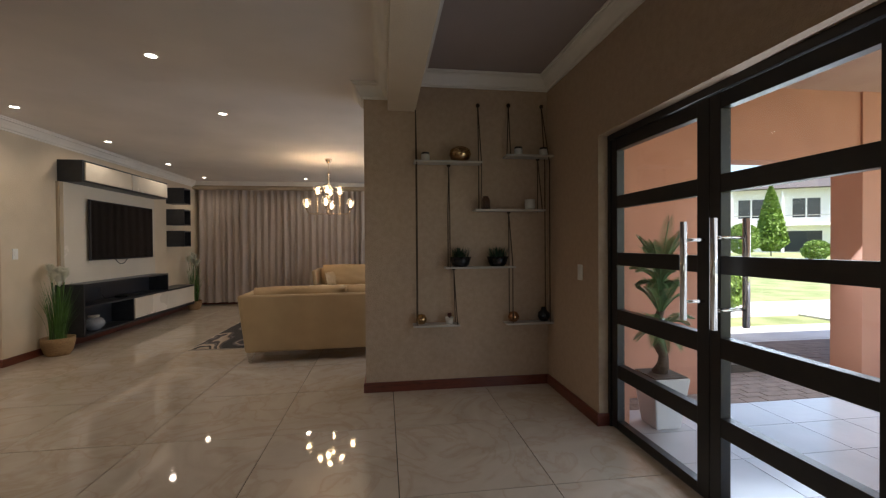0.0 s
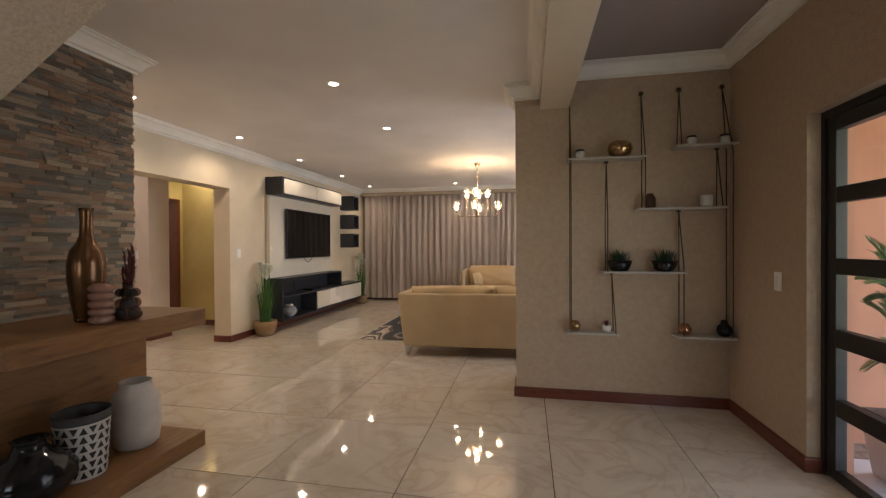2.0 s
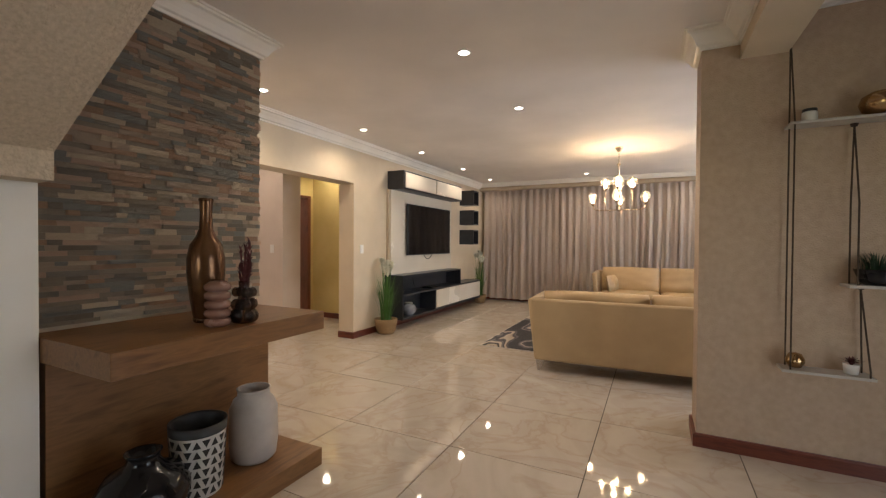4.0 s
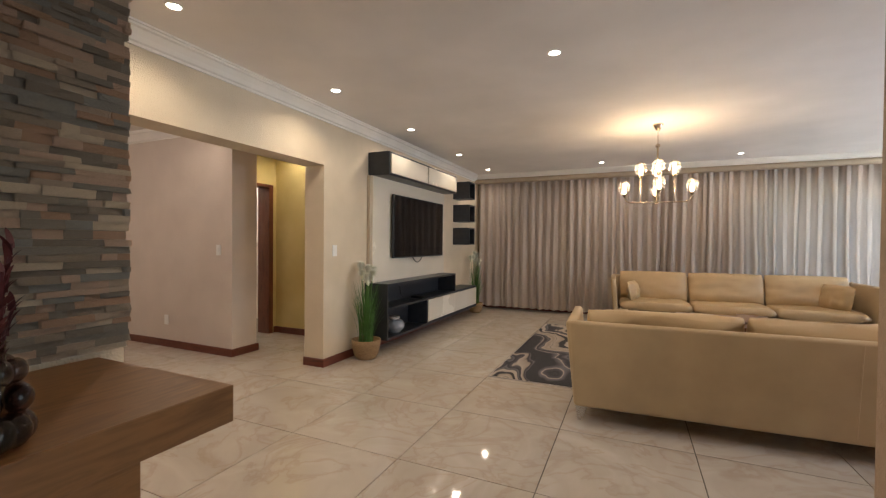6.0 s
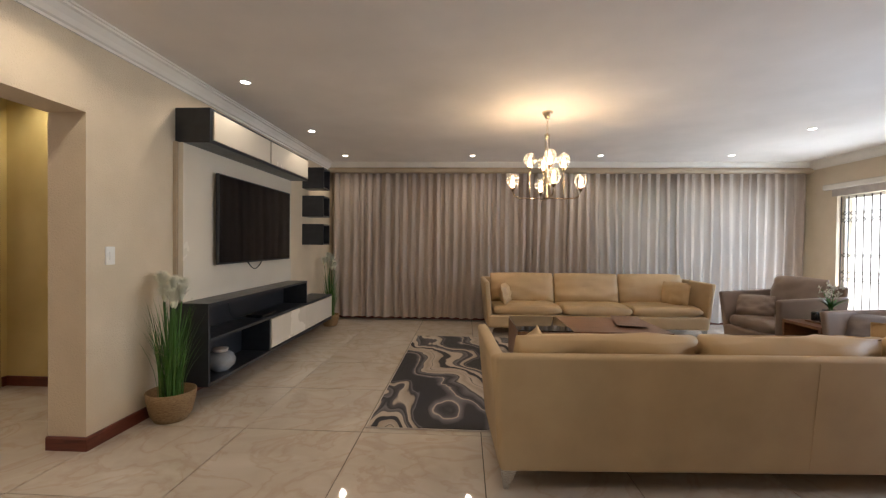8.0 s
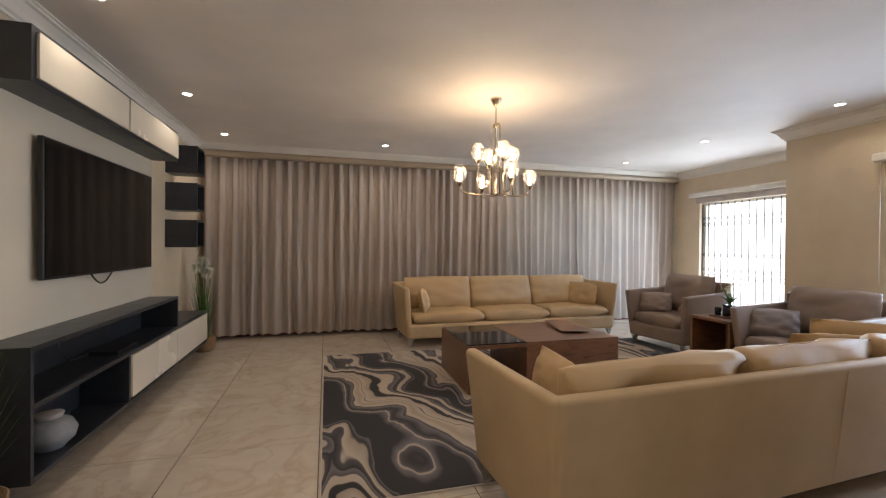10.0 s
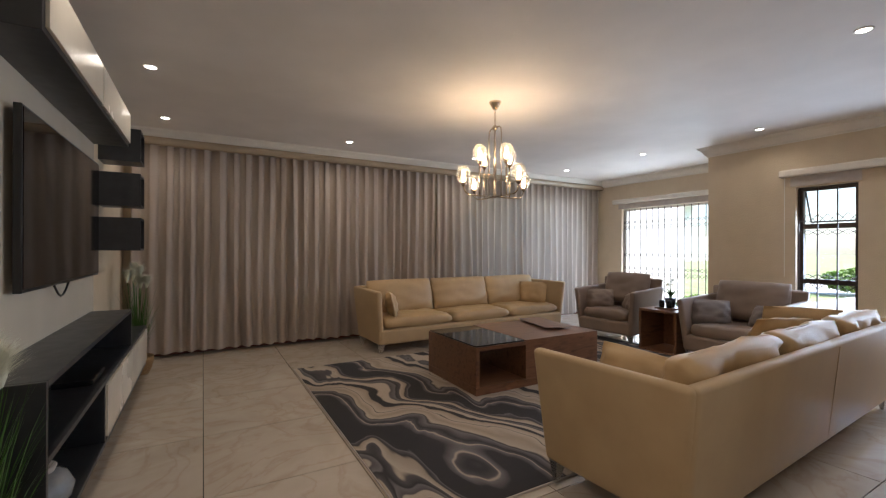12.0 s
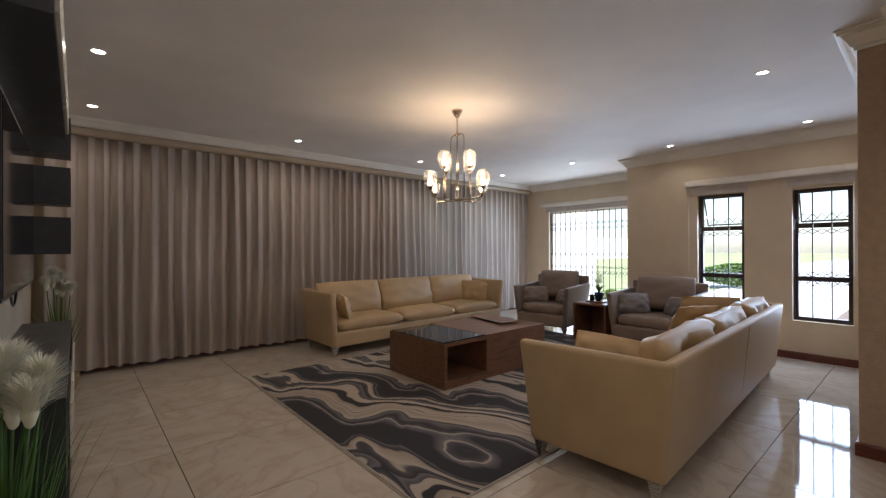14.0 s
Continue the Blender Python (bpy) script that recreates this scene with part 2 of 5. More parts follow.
def curtain_material():
    m = bpy.data.materials.new("curtain_cloth")
    m.use_nodes = True
    nt = m.node_tree
    b = nt.nodes["Principled BSDF"]
    b.inputs["Roughness"].default_value = 0.85
    v = coords(m, (1, 1, 1))
    weave = add_node(m, "ShaderNodeTexNoise", Scale=350, Detail=2)
    wire(m, v, weave.inputs["Vector"])
    blot = add_node(m, "ShaderNodeTexNoise", Scale=2, Detail=3)
    wire(m, v, blot.inputs["Vector"])
    col = ramp(m, blot.outputs[0], [(0.3, (0.43, 0.36, 0.31)), (0.7, (0.49, 0.415, 0.36))])
    wire(m, col, b.inputs["Base Color"])
    bp = add_node(m, "ShaderNodeBump", Strength=0.3, Distance=0.001)
    wire(m, weave.outputs[0], bp.inputs["Height"])
    wire(m, bp.outputs[0], b.inputs["Normal"])
    tr = nt.nodes.new("ShaderNodeBsdfTranslucent")
    tr.inputs[0].default_value = (0.55, 0.52, 0.5, 1)
    mx = nt.nodes.new("ShaderNodeMixShader")
    mx.inputs[0].default_value = 0.15
    wire(m, b.outputs[0], mx.inputs[1])
    wire(m, tr.outputs[0], mx.inputs[2])
    wire(m, mx.outputs[0], nt.nodes["Material Output"].inputs[0])
    return m


TILE = tile_material()
GROUT = textured("grout", (0.05, 0.04, 0.03), (0.09, 0.075, 0.06), 0.8, 5)
WALL = textured("stippled_wall_paint", (0.60, 0.495, 0.355), (0.66, 0.55, 0.405), 0.6, 3.5, fine=110, bump=0.8, depth=0.006, detail=8)
# WALL's paint, browner and patchier, with the dim entrance's shade in the colour
WALL_DIM = textured("dimmed_brown_wall_paint", (0.415, 0.30, 0.208), (0.475, 0.35, 0.25), 0.6, 26, fine=120, bump=0.8, depth=0.006, detail=10)
SOFFIT = textured("rough_stipple_plaster", (0.52, 0.43, 0.32), (0.66, 0.55, 0.42), 0.75, 60, fine=75, bump=1.0, depth=0.008)
PASSAGE = textured("rose_beige_wall_paint", (0.59, 0.495, 0.42), (0.65, 0.555, 0.475), 0.6, 3, fine=110, bump=0.8, depth=0.005, detail=8)
HALLWALL = textured("ochre_wall_paint", (0.62, 0.50, 0.20), (0.72, 0.60, 0.27), 0.6, 2, fine=110, bump=0.3, depth=0.003)
CEIL = textured("ceiling_paint", (0.71, 0.665, 0.625), (0.82, 0.77, 0.73), 0.7, 1.3, fine=60, bump=0.05, depth=0.002, detail=7)
# entrance ceiling, a taupe much darker than CEIL
CEIL_DARK = textured("dark_taupe_ceiling", (0.30, 0.25, 0.23), (0.36, 0.30, 0.28), 0.7, 1.2, fine=60, bump=0.05)
CORNICE = textured("cornice_paint", (0.74, 0.70, 0.64), (0.82, 0.78, 0.72), 0.45, 3, fine=40, bump=0.03)
BLINDBOX = textured("cream_blind_box", (0.70, 0.65, 0.58), (0.78, 0.73, 0.66), 0.25, 3, fine=40, bump=0.02)
PELMET = textured("pelmet_gloss_paint", (0.42, 0.335, 0.24), (0.48, 0.39, 0.285), 0.18, 3, fine=40, bump=0.03)
SKIRT = wood("red_brown_skirting", (0.075, 0.016, 0.009), (0.14, 0.032, 0.016), 0.35, (2, 2, 14))
WHITE = textured("white_paint", (0.76, 0.73, 0.67), (0.82, 0.79, 0.73), 0.45, 3, fine=50, bump=0.03)
PLASTIC = shader("white_plastic", (0.8, 0.78, 0.74), 0.35)
CHARCOAL = textured("charcoal_laminate", (0.021, 0.023, 0.028), (0.030, 0.033, 0.040), 0.38, 14, fine=150, bump=0.1, depth=0.001)
CREAMPANEL = textured("cream_gloss_laminate", (0.66, 0.60, 0.50), (0.70, 0.64, 0.54), 0.25, 2, fine=30, bump=0.01)
SCREEN = shader("black_screen", (0.005, 0.005, 0.006), 0.06, IOR=1.34)
BLACK = shader("black_plastic", (0.012, 0.012, 0.013), 0.35)
DOORPAINT = textured("dark_bronze_powder_coat", (0.010, 0.009, 0.009), (0.018, 0.015, 0.014), 0.4, 20, fine=200, bump=0.1)
FRAMEBROWN = textured("brown_window_frame", (0.028, 0.016, 0.011), (0.045, 0.026, 0.018), 0.4, 20)
CHROME = shader("polished_chrome", (0.75, 0.74, 0.72), 0.12, 1.0)
STEEL = textured("brushed_steel", (0.45, 0.43, 0.40), (0.55, 0.53, 0.50), 0.28, 40, metal=1.0, stretch=(1, 1, 20))
NICKEL = shader("warm_nickel", (0.62, 0.52, 0.40), 0.2, 1.0)
PANE = glass("window_glass")
GLOBE = glass("clear_globe_glass", (0.95, 0.88, 0.76), 0.05, 1.1, 0.055)
SMOKE = glass("smoky_glass", (0.48, 0.38, 0.33), 0.02, 2.5)
TAN = textured("tan_leather", (0.42, 0.285, 0.14), (0.50, 0.345, 0.18), 0.45, 3, fine=170, bump=0.28, depth=0.0015, detail=5, rough_vary=0.08)
TAN_FABRIC = textured("tan_hide_back", (0.42, 0.30, 0.165), (0.49, 0.355, 0.20), 0.5, 4, fine=240, bump=0.3, depth=0.0012)
TAUPE = textured("taupe_leather", (0.19, 0.135, 0.102), (0.255, 0.188, 0.146), 0.42, 3, fine=170, bump=0.28, depth=0.0015)
GREYPIL = textured("grey_leather", (0.14, 0.115, 0.105), (0.19, 0.16, 0.15), 0.4, 3, fine=170, bump=0.28)
WALNUT = wood("walnut_veneer", (0.095, 0.042, 0.021), (0.20, 0.095, 0.048), 0.32, (1.5, 9, 9))
OAK = wood("brown_oak_veneer", (0.125, 0.055, 0.019), (0.22, 0.105, 0.038), 0.38, (9, 1.2, 9))
REDWOOD = wood("red_brown_door_wood", (0.10, 0.028, 0.014), (0.18, 0.055, 0.028), 0.35, (9, 9, 1.2))
BLACKGLASS = shader("black_glass", (0.008, 0.008, 0.009), 0.04)
BRONZE = textured("bronze_glaze", (0.105, 0.050, 0.023), (0.17, 0.083, 0.038), 0.24, 6, metal=0.65, fine=60, bump=0.05)
COPPER = textured("copper_finish", (0.50, 0.27, 0.15), (0.60, 0.34, 0.2), 0.2, 8, metal=1.0, fine=40, bump=0.03)
GOLD = textured("antique_gold", (0.42, 0.27, 0.13), (0.55, 0.37, 0.19), 0.2, 8, metal=1.0, fine=40, bump=0.05)
ROSE = textured("rose_glaze", (0.20, 0.098, 0.072), (0.27, 0.14, 0.105), 0.25, 10)
STONEWARE = textured("grey_stoneware", (0.43, 0.38, 0.345), (0.53, 0.475, 0.43), 0.7, 8, fine=160, bump=0.3)
BLACKGLAZE = textured("black_glaze", (0.005, 0.005, 0.006), (0.012, 0.012, 0.014), 0.12, 6, fine=30, bump=0.05, rough_vary=0.05, IOR=1.38)
IVORY = textured("ivory_ceramic", (0.62, 0.60, 0.56), (0.70, 0.68, 0.64), 0.4, 6)
TEAPOT = textured("grey_blue_glaze", (0.19, 0.20, 0.22), (0.28, 0.29, 0.31), 0.2, 12)
INK = shader("black_print", (0.02, 0.02, 0.02), 0.5)
BASKET = textured("woven_rush", (0.22, 0.13, 0.06), (0.42, 0.28, 0.14), 0.8, 45, fine=90, bump=0.9, depth=0.006, stretch=(1, 1, 6))
LEAF = textured("grass_leaf", (0.035, 0.10, 0.015), (0.075, 0.19, 0.03), 0.5, 12)
LEAF_DARK = textured("dark_leaf", (0.012, 0.032, 0.014), (0.03, 0.07, 0.025), 0.5, 12)
PALM = textured("palm_leaf", (0.06, 0.14, 0.05), (0.17, 0.30, 0.12), 0.5, 8)
PETAL_BASE = textured("pale_green_petal", (0.66, 0.67, 0.52), (0.78, 0.78, 0.66), 0.6, 10)
PETAL = textured("white_petal", (0.70, 0.70, 0.58), (0.82, 0.81, 0.72), 0.6, 10)
BURGUNDY = textured("burgundy_dried_leaf", (0.05, 0.008, 0.010), (0.12, 0.02, 0.02), 0.6, 10)
ROPE = textured("dark_rope", (0.035, 0.022, 0.013), (0.08, 0.05, 0.03), 0.9, 60)
SHELF = textured("pale_shelf_board", (0.42, 0.38, 0.34), (0.50, 0.46, 0.41), 0.5, 6)
ORANGE = textured("terracotta_wall_paint", (0.50, 0.235, 0.155), (0.58, 0.285, 0.19), 0.75, 2.5, fine=100, bump=0.3, depth=0.003)
PORCHCEIL = textured("porch_ceiling_paint", (0.44, 0.29, 0.21), (0.52, 0.35, 0.26), 0.75, 2.5, fine=100, bump=0.2)
PORCHTILE = textured("pale_porch_tile", (0.50, 0.53, 0.57), (0.60, 0.62, 0.66), 0.14, 2, per_object=True, rough_vary=0.04, bump=0.02)
PAVER = textured("clay_paver", (0.17, 0.125, 0.105), (0.27, 0.21, 0.18), 0.85, 9, fine=80, bump=0.6, depth=0.003, per_object=True)
GRASS = textured("lawn", (0.21, 0.26, 0.09), (0.42, 0.44, 0.22), 0.9, 1.5, fine=90, bump=0.8, depth=0.02)
BARK = textured("bark", (0.07, 0.05, 0.035), (0.15, 0.11, 0.08), 0.9, 20, fine=50, bump=0.8, depth=0.01)
CONCRETE = textured("pale_concrete", (0.60, 0.59, 0.58), (0.72, 0.71, 0.70), 0.8, 3)
HOUSE = textured("white_render", (0.78, 0.77, 0.74), (0.84, 0.83, 0.80), 0.8, 2)
ROOFTILE = textured("dark_roof", (0.08, 0.07, 0.07), (0.13, 0.11, 0.11), 0.8, 6)
DARKGLASS = shader("dark_pane", (0.03, 0.035, 0.04), 0.08)
BATH = textured("bathroom_tile", (0.66, 0.60, 0.54), (0.72, 0.67, 0.61), 0.2, 3)
RUG = rug_material()
CURTAIN = curtain_material()
LED = glowing("downlight_led", (1.0, 0.90, 0.78), 9)
BULB = glowing("bulb_glow", (1.0, 0.80, 0.52), 14)

CEILING, ENTRY = 2.67, 2.80
WX, DX, PY, PB = -4.59, 0.955, 4.49, 5.02

EAST, BAY, NOOK, NORTH = 2.16, 3.30, 7.77, 10.47

# ---- structure ----
def setting(name, bm, material, label="", parent=None):
    return part(name, bm, material, parent, label, kind="structure")


ground = setting("ground", block(-80, 160, -80, 160, -0.6, -0.16), GRASS, "sunlit green lawn around the house")

b = block(-9.4, 1.07, -2.6, 4.75, -0.15, -0.006)
box(b, -9.4, 3.5, 4.75, 11.0, -0.15, -0.006)
floor_ = setting("floor", b, GROUT, "floor of large polished cream marble-look tiles")

b = block(-4.84, WX, 5.87, 11.3, -0.05, 2.9)
box(b, -4.84, WX, 3.3, 5.87, 2.1, 2.9)
setting("wall_west", b, WALL, "beige stippled wall with a wide opening to the passage")
b = block(-4.84, -3.41, 2.13, 3.335, -0.05, 2.9)
setting("wall_stone", b, WALL, "wall faced with split stone strips")
setting("wall_stair", block(-3.45, -3.25, -2.6, 2.13, -0.05, 2.9), WHITE, "plain pale wall under the stair")
b = block(-0.705, 2.0, PY, 4.80, -0.05, 3.0)
box(b, -0.53, EAST + 0.19, 4.80, PB, -0.05, 3.0)
setting("wall_entrance_back", b, WALL_DIM, "beige stippled wall carrying the rope shelves")
DY0, DY1, DZ = 1.77, 3.56, 2.04
b = block(DX, 1.135, -2.6, DY0, -0.05, 3.0)
box(b, DX, 1.135, DY1, PY + 0.2, -0.05, 3.0)
box(b, DX, 1.135, DY0, DY1, DZ, 3.0)
setting("wall_front_door", b, WALL_DIM, "beige stippled wall round the glazed front door")


def wall_x(x0, x1, y0, y1, holes, top=2.9):
    """A wall along y with window holes (y0, y1, z0, z1)."""
    bm = bmesh.new()
    at = y0
    for h0, h1, z0, z1 in holes:
        box(bm, x0, x1, at, h0, -0.05, top)
        if z0 > 0:
            box(bm, x0, x1, h0, h1, -0.05, z0)
        box(bm, x0, x1, h0, h1, z1, top)
        at = h1
    box(bm, x0, x1, at, y1, -0.05, top)
    return bm


W3, W2 = (5.27, 5.79, 0.45, 2.00), (6.265, 6.80, 0.45, 2.02)
setting("wall_east", wall_x(EAST, EAST + 0.19, PB, NOOK, [W3, W2]), WALL, "beige stippled wall with two narrow windows")
setting("wall_return", block(EAST + 0.19, BAY + 0.23, NOOK - 0.23, NOOK, -0.05, 2.9), WALL, "short beige return wall")
W1 = (8.20, 10.00, 0.02, 2.085)
setting("wall_east_bay", wall_x(BAY, BAY + 0.23, NOOK, 11.3, [W1]), WALL, "beige wall round the barred glass door")
b = block(-4.59, 0.0, NORTH + 0.22, NORTH + 0.42, -0.05, 2.9)
box(b, 2.9, BAY, NORTH + 0.22, NORTH + 0.42, -0.05, 2.9)
box(b, 0.0, 2.9, NORTH + 0.22, NORTH + 0.42, 2.2, 2.9)
setting("wall_north", b, WALL, "beige wall behind the curtains")
# south wall is out of view; its opening is added for fill light
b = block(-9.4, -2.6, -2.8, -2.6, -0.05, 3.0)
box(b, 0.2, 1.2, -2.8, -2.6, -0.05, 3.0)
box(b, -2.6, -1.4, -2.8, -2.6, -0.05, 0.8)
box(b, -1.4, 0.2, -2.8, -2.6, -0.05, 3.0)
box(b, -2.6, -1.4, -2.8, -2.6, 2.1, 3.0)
setting("wall_south", b, WALL, "plain beige wall out of view with an added opening")
# the passage
b = block(-9.4, -5.77, 5.74, 6.08, -0.05, 2.9)
setting("wall_passage", b, PASSAGE, "beige stippled passage wall")
b = block(-6.55, -6.35, 6.08, 6.12, -0.05, 2.9)
box(b, -6.55, -6.35, 6.88, 7.1, -0.05, 2.9)
box(b, -6.55, -6.35, 6.12, 6.88, 2.09, 2.9)
setting("wall_lobby_door", b, HALLWALL, "ochre wall over the lobby door")
setting("wall_lobby", block(-6.35, -4.84, 6.95, 7.1, -0.05, 2.9), HALLWALL, "ochre lobby wall")
setting("wall_passage_end", block(-9.6, -9.4, -2.6, 7.2, -0.05, 2.9), WALL, "plain beige wall")
setting("wall_passage_side", block(-9.4, -4.84, 2.0, 2.13, -0.05, 2.9), WALL, "plain beige wall")
b = block(-8.2, -8.1, 6.08, 8.0, -0.05, 2.9)
box(b, -8.2, -6.55, 7.6, 7.7, -0.05, 2.9)
setting("wall_bathroom", b, BATH, "pale tiled bathroom wall")
setting("tile_border", block(-8.1, -6.56, 7.585, 7.6, 1.22, 1.28), STONEWARE, "patterned border strip of grey tiles")

b = block(-9.6, -0.42, -2.8, 11.5, CEILING, 3.1)
box(b, -0.42, BAY + 0.23, 4.7, 11.5, CEILING, 3.1)
setting("ceiling", b, CEIL, "smooth pale ceiling with recessed lights")
setting("ceiling_entrance", block(-0.42, 1.2, -2.8, 4.7, ENTRY, 3.1), CEIL_DARK, "dark taupe entrance ceiling")
setting("beam", block(-0.50, -0.26, -2.6, PY, 2.455, 3.0), WALL, "beige plastered ceiling beam")
# the stair's underside
b = bmesh.new()
SL = 0.618
hexa(b, [(-3.11, -1.5, 1.656), (-1.40, -1.5, 1.656 + SL * 1.71), (-1.40, 2.13, 1.656 + SL * 1.71), (-3.11, 2.13, 1.656)],
     [(-3.11, -1.5, 2.9), (-1.40, -1.5, 2.9), (-1.40, 2.13, 2.9), (-3.11, 2.13, 2.9)])
box(b, -3.6, -3.11, -1.5, 2.13, 1.54, 2.9)
setting("stair_soffit", b, SOFFIT, "rough stippled sloping underside of the stair")

COR = [(0, -0.125), (0.014, -0.125), (0.014, -0.108), (0.03, -0.10), (0.045, -0.07), (0.07, -0.035), (0.088, -0.028), (0.088, -0.014), (0.102, -0.012), (0.102, 0), (0, 0)]
b = bmesh.new()
sweep(b, [(-3.38, 2.0), (-3.38, 3.35), (WX, 3.35), (WX, NORTH)], COR, CEILING)
sweep(b, [(WX, NORTH), (BAY, NORTH)], [(0.9 * u, 0.66 * v) for u, v in COR], CEILING)
sweep(b, [(BAY, NORTH), (BAY, NOOK), (EAST, NOOK), (EAST, PB), (-0.53, PB), (-0.53, 4.80), (-0.705, 4.80), (-0.705, PY), (-0.50, PY), (-0.50, -2.6)], COR, CEILING)
setting("cornice", b, CORNICE, "white moulded ceiling cornice")
b = bmesh.new()
sweep(b, [(-0.26, -2.6), (-0.26, PY), (DX, PY), (DX, -2.6)], COR, ENTRY)
setting("cornice_entrance", b, CORNICE, "white moulded cornice in the entrance")
b = bmesh.new()
sweep(b, [(-9.4, 5.74), (-5.77, 5.74), (-5.77, 6.08), (-6.35, 6.08)], COR, CEILING)
setting("cornice_passage", b, CORNICE, "white moulded cornice in the passage")

SK = [(0, 0.0), (0.018, 0.0), (0.018, 0.075), (0.012, 0.085), (0, 0.085)]
lines = [
    [(-4.84, 5.87), (WX, 5.87), (WX, NORTH + 0.22), (BAY, NORTH + 0.22), (BAY, W1[1])],
    [(BAY, W1[0]), (BAY, NOOK), (EAST, NOOK), (EAST, PB), (-0.53, PB), (-0.53, 4.80), (-0.705, 4.80), (-0.705, PY), (DX, PY), (DX, DY1), (1.035, DY1)],
    [(-9.4, 5.74), (-5.77, 5.74), (-5.77, 6.08), (-6.0, 6.08)],
    [(-6.35, 6.9), (-6.35, 6.95), (-4.84, 6.95)],
    [(DX, DY0), (DX, -2.6)],
]
for line in lines:
    b = bmesh.new()
    sweep(b, line, SK, 0)
    setting("baseboard", b, SKIRT, "red-brown wooden skirting board")

# pelmet over the curtains, a bulging glossy board
b = bmesh.new()
sweep(b, [(WX, NORTH - 0.005), (BAY, NORTH - 0.005)], [(-0.05, -0.083), (0.0, -0.083), (0.012, -0.088), (0.03, -0.10), (0.042, -0.118), (0.045, -0.135), (0.038, -0.152), (0.022, -0.165), (0.0, -0.17), (-0.05, -0.17)], CEILING)
setting("pelmet", b, PELMET, "glossy beige rounded pelmet board over the curtains")


# ---- doors and windows ----
def front_door():
    d = thing("front_door", 1.065, 0, 0, 0, "dark bronze double door with five glass panels a leaf", "door")
    rows = [(0.065, 0.36), (0.452, 0.735), (0.833, 1.136), (1.222, 1.525), (1.61, 1.92)]
    b = block(-0.04, 0.04, 3.53, DY1, 0, DZ)
    box(b, -0.04, 0.04, DY0, 1.83, 0, DZ)
    box(b, -0.04, 0.04, 1.83, 3.53, 2.0, DZ)
    part("door_frame", b, DOORPAINT, d)
    for y0, y1 in ((2.635, 3.527), (1.835, 2.63)):
        leaf = part("door_leaf", block(-0.028, 0.028, y0, y0 + 0.082, 0.01, 1.995, bevel=0.003), DOORPAINT, d, "dark bronze door leaf with horizontal rails")
        part("stile", block(-0.028, 0.028, y1 - 0.065, y1, 0.01, 1.995, bevel=0.003), DOORPAINT, leaf)
        z = 0.01
        for a, c in rows + [(1.995, 2)]:
            part("rail", block(-0.025, 0.025, y0 + 0.08, y1 - 0.062, z, a, bevel=0.002), DOORPAINT, leaf)
            z = c
        for a, c in rows:
            p = part("pane", block(-0.004, 0.004, y0 + 0.075, y1 - 0.06, a - 0.005, c + 0.005), PANE, leaf, "clear glass pane")
            p.visible_shadow = False
    for x, y, za, zb in ((-0.14, 2.67, 0.905, 1.39), (-0.09, 2.535, 0.88, 1.40), (0.10, 2.555, 0.88, 1.40)):
        b = tube(bmesh.new(), [(x, y, za), (x, y, zb)], 0.016, 14)
        for z in (za + 0.09, zb - 0.09):
            tube(b, [(x, y, z), (0.02 if x < 0 else -0.02, y, z)], 0.008, 8)
        part("handle", b, CHROME, d, "polished steel pull bar", smooth=True)


front_door()


def trellis(bm, x, y0, y1, z0, z1, n, bands, r=0.006):
    step = (y1 - y0) / n
    for i in range(n + 1):
        box(bm, x - r, x + r, y0 + i * step - r, y0 + i * step + r, z0, z1)
    for zb, h in bands:
        for i in range(n):
            a, c = y0 + i * step, y0 + (i + 1) * step
            m = (a + c) / 2
            for p in ([(x, a, zb - h), (x, m, zb + h), (x, c, zb - h)], [(x, a, zb + h), (x, m, zb - h), (x, c, zb + h)]):
                tube(bm, p, r * 0.9, 4)
    return bm


def window(name, x, hole, transoms, label, n, bands, frame_mat, bar_mat=None, bar=0.006):
    y0, y1, z0, z1 = hole
    w = thing(name, x, 0, 0, 0, label, "window")
    w["kind"] = "structure"
    t = 0.045
    b = block(0, 0.05, y0, y0 + t, z0, z1)
    box(b, 0, 0.05, y1 - t, y1, z0, z1)
    box(b, 0, 0.05, y0 + t, y1 - t, z0, z0 + t)
    box(b, 0, 0.05, y0 + t, y1 - t, z1 - t, z1)
    part("window_frame", b, frame_mat, w)
    zs = [z0 + t, *transoms, z1 - t]
    for z in transoms:
        part("transom", block(0.002, 0.048, y0 + t, y1 - t, z - 0.028, z + 0.028), frame_mat, w)
    for a, c in zip(zs, zs[1:]):
        p = part("pane", block(0.022, 0.028, y0 + t, y1 - t, a, c), PANE, w, "clear glass pane")
        p.visible_shadow = False
    if len(transoms) == 2:
        zt, zb, out = z1 - t, transoms[1] + 0.03, 0.20
        b = tube(bmesh.new(), [(0.05, y0 + t, zt), (out, y0 + t, zb + 0.03), (out, y1 - t, zb + 0.03), (0.05, y1 - t, zt)], 0.012, 4)
        part("top_sash", b, frame_mat, w, "top sash pushed open")
        part("stay", tube(bmesh.new(), [(0.02, y1 - t - 0.06, zb), (out, y1 - t - 0.06, zb + 0.03)], 0.005, 6), frame_mat, w)
    part("burglar_bars", trellis(bmesh.new(), -0.03, y0 + 0.01, y1 - 0.01, z0 + 0.02, z1 - 0.02, n, bands, bar), bar_mat or frame_mat, w, "trellis burglar bars")


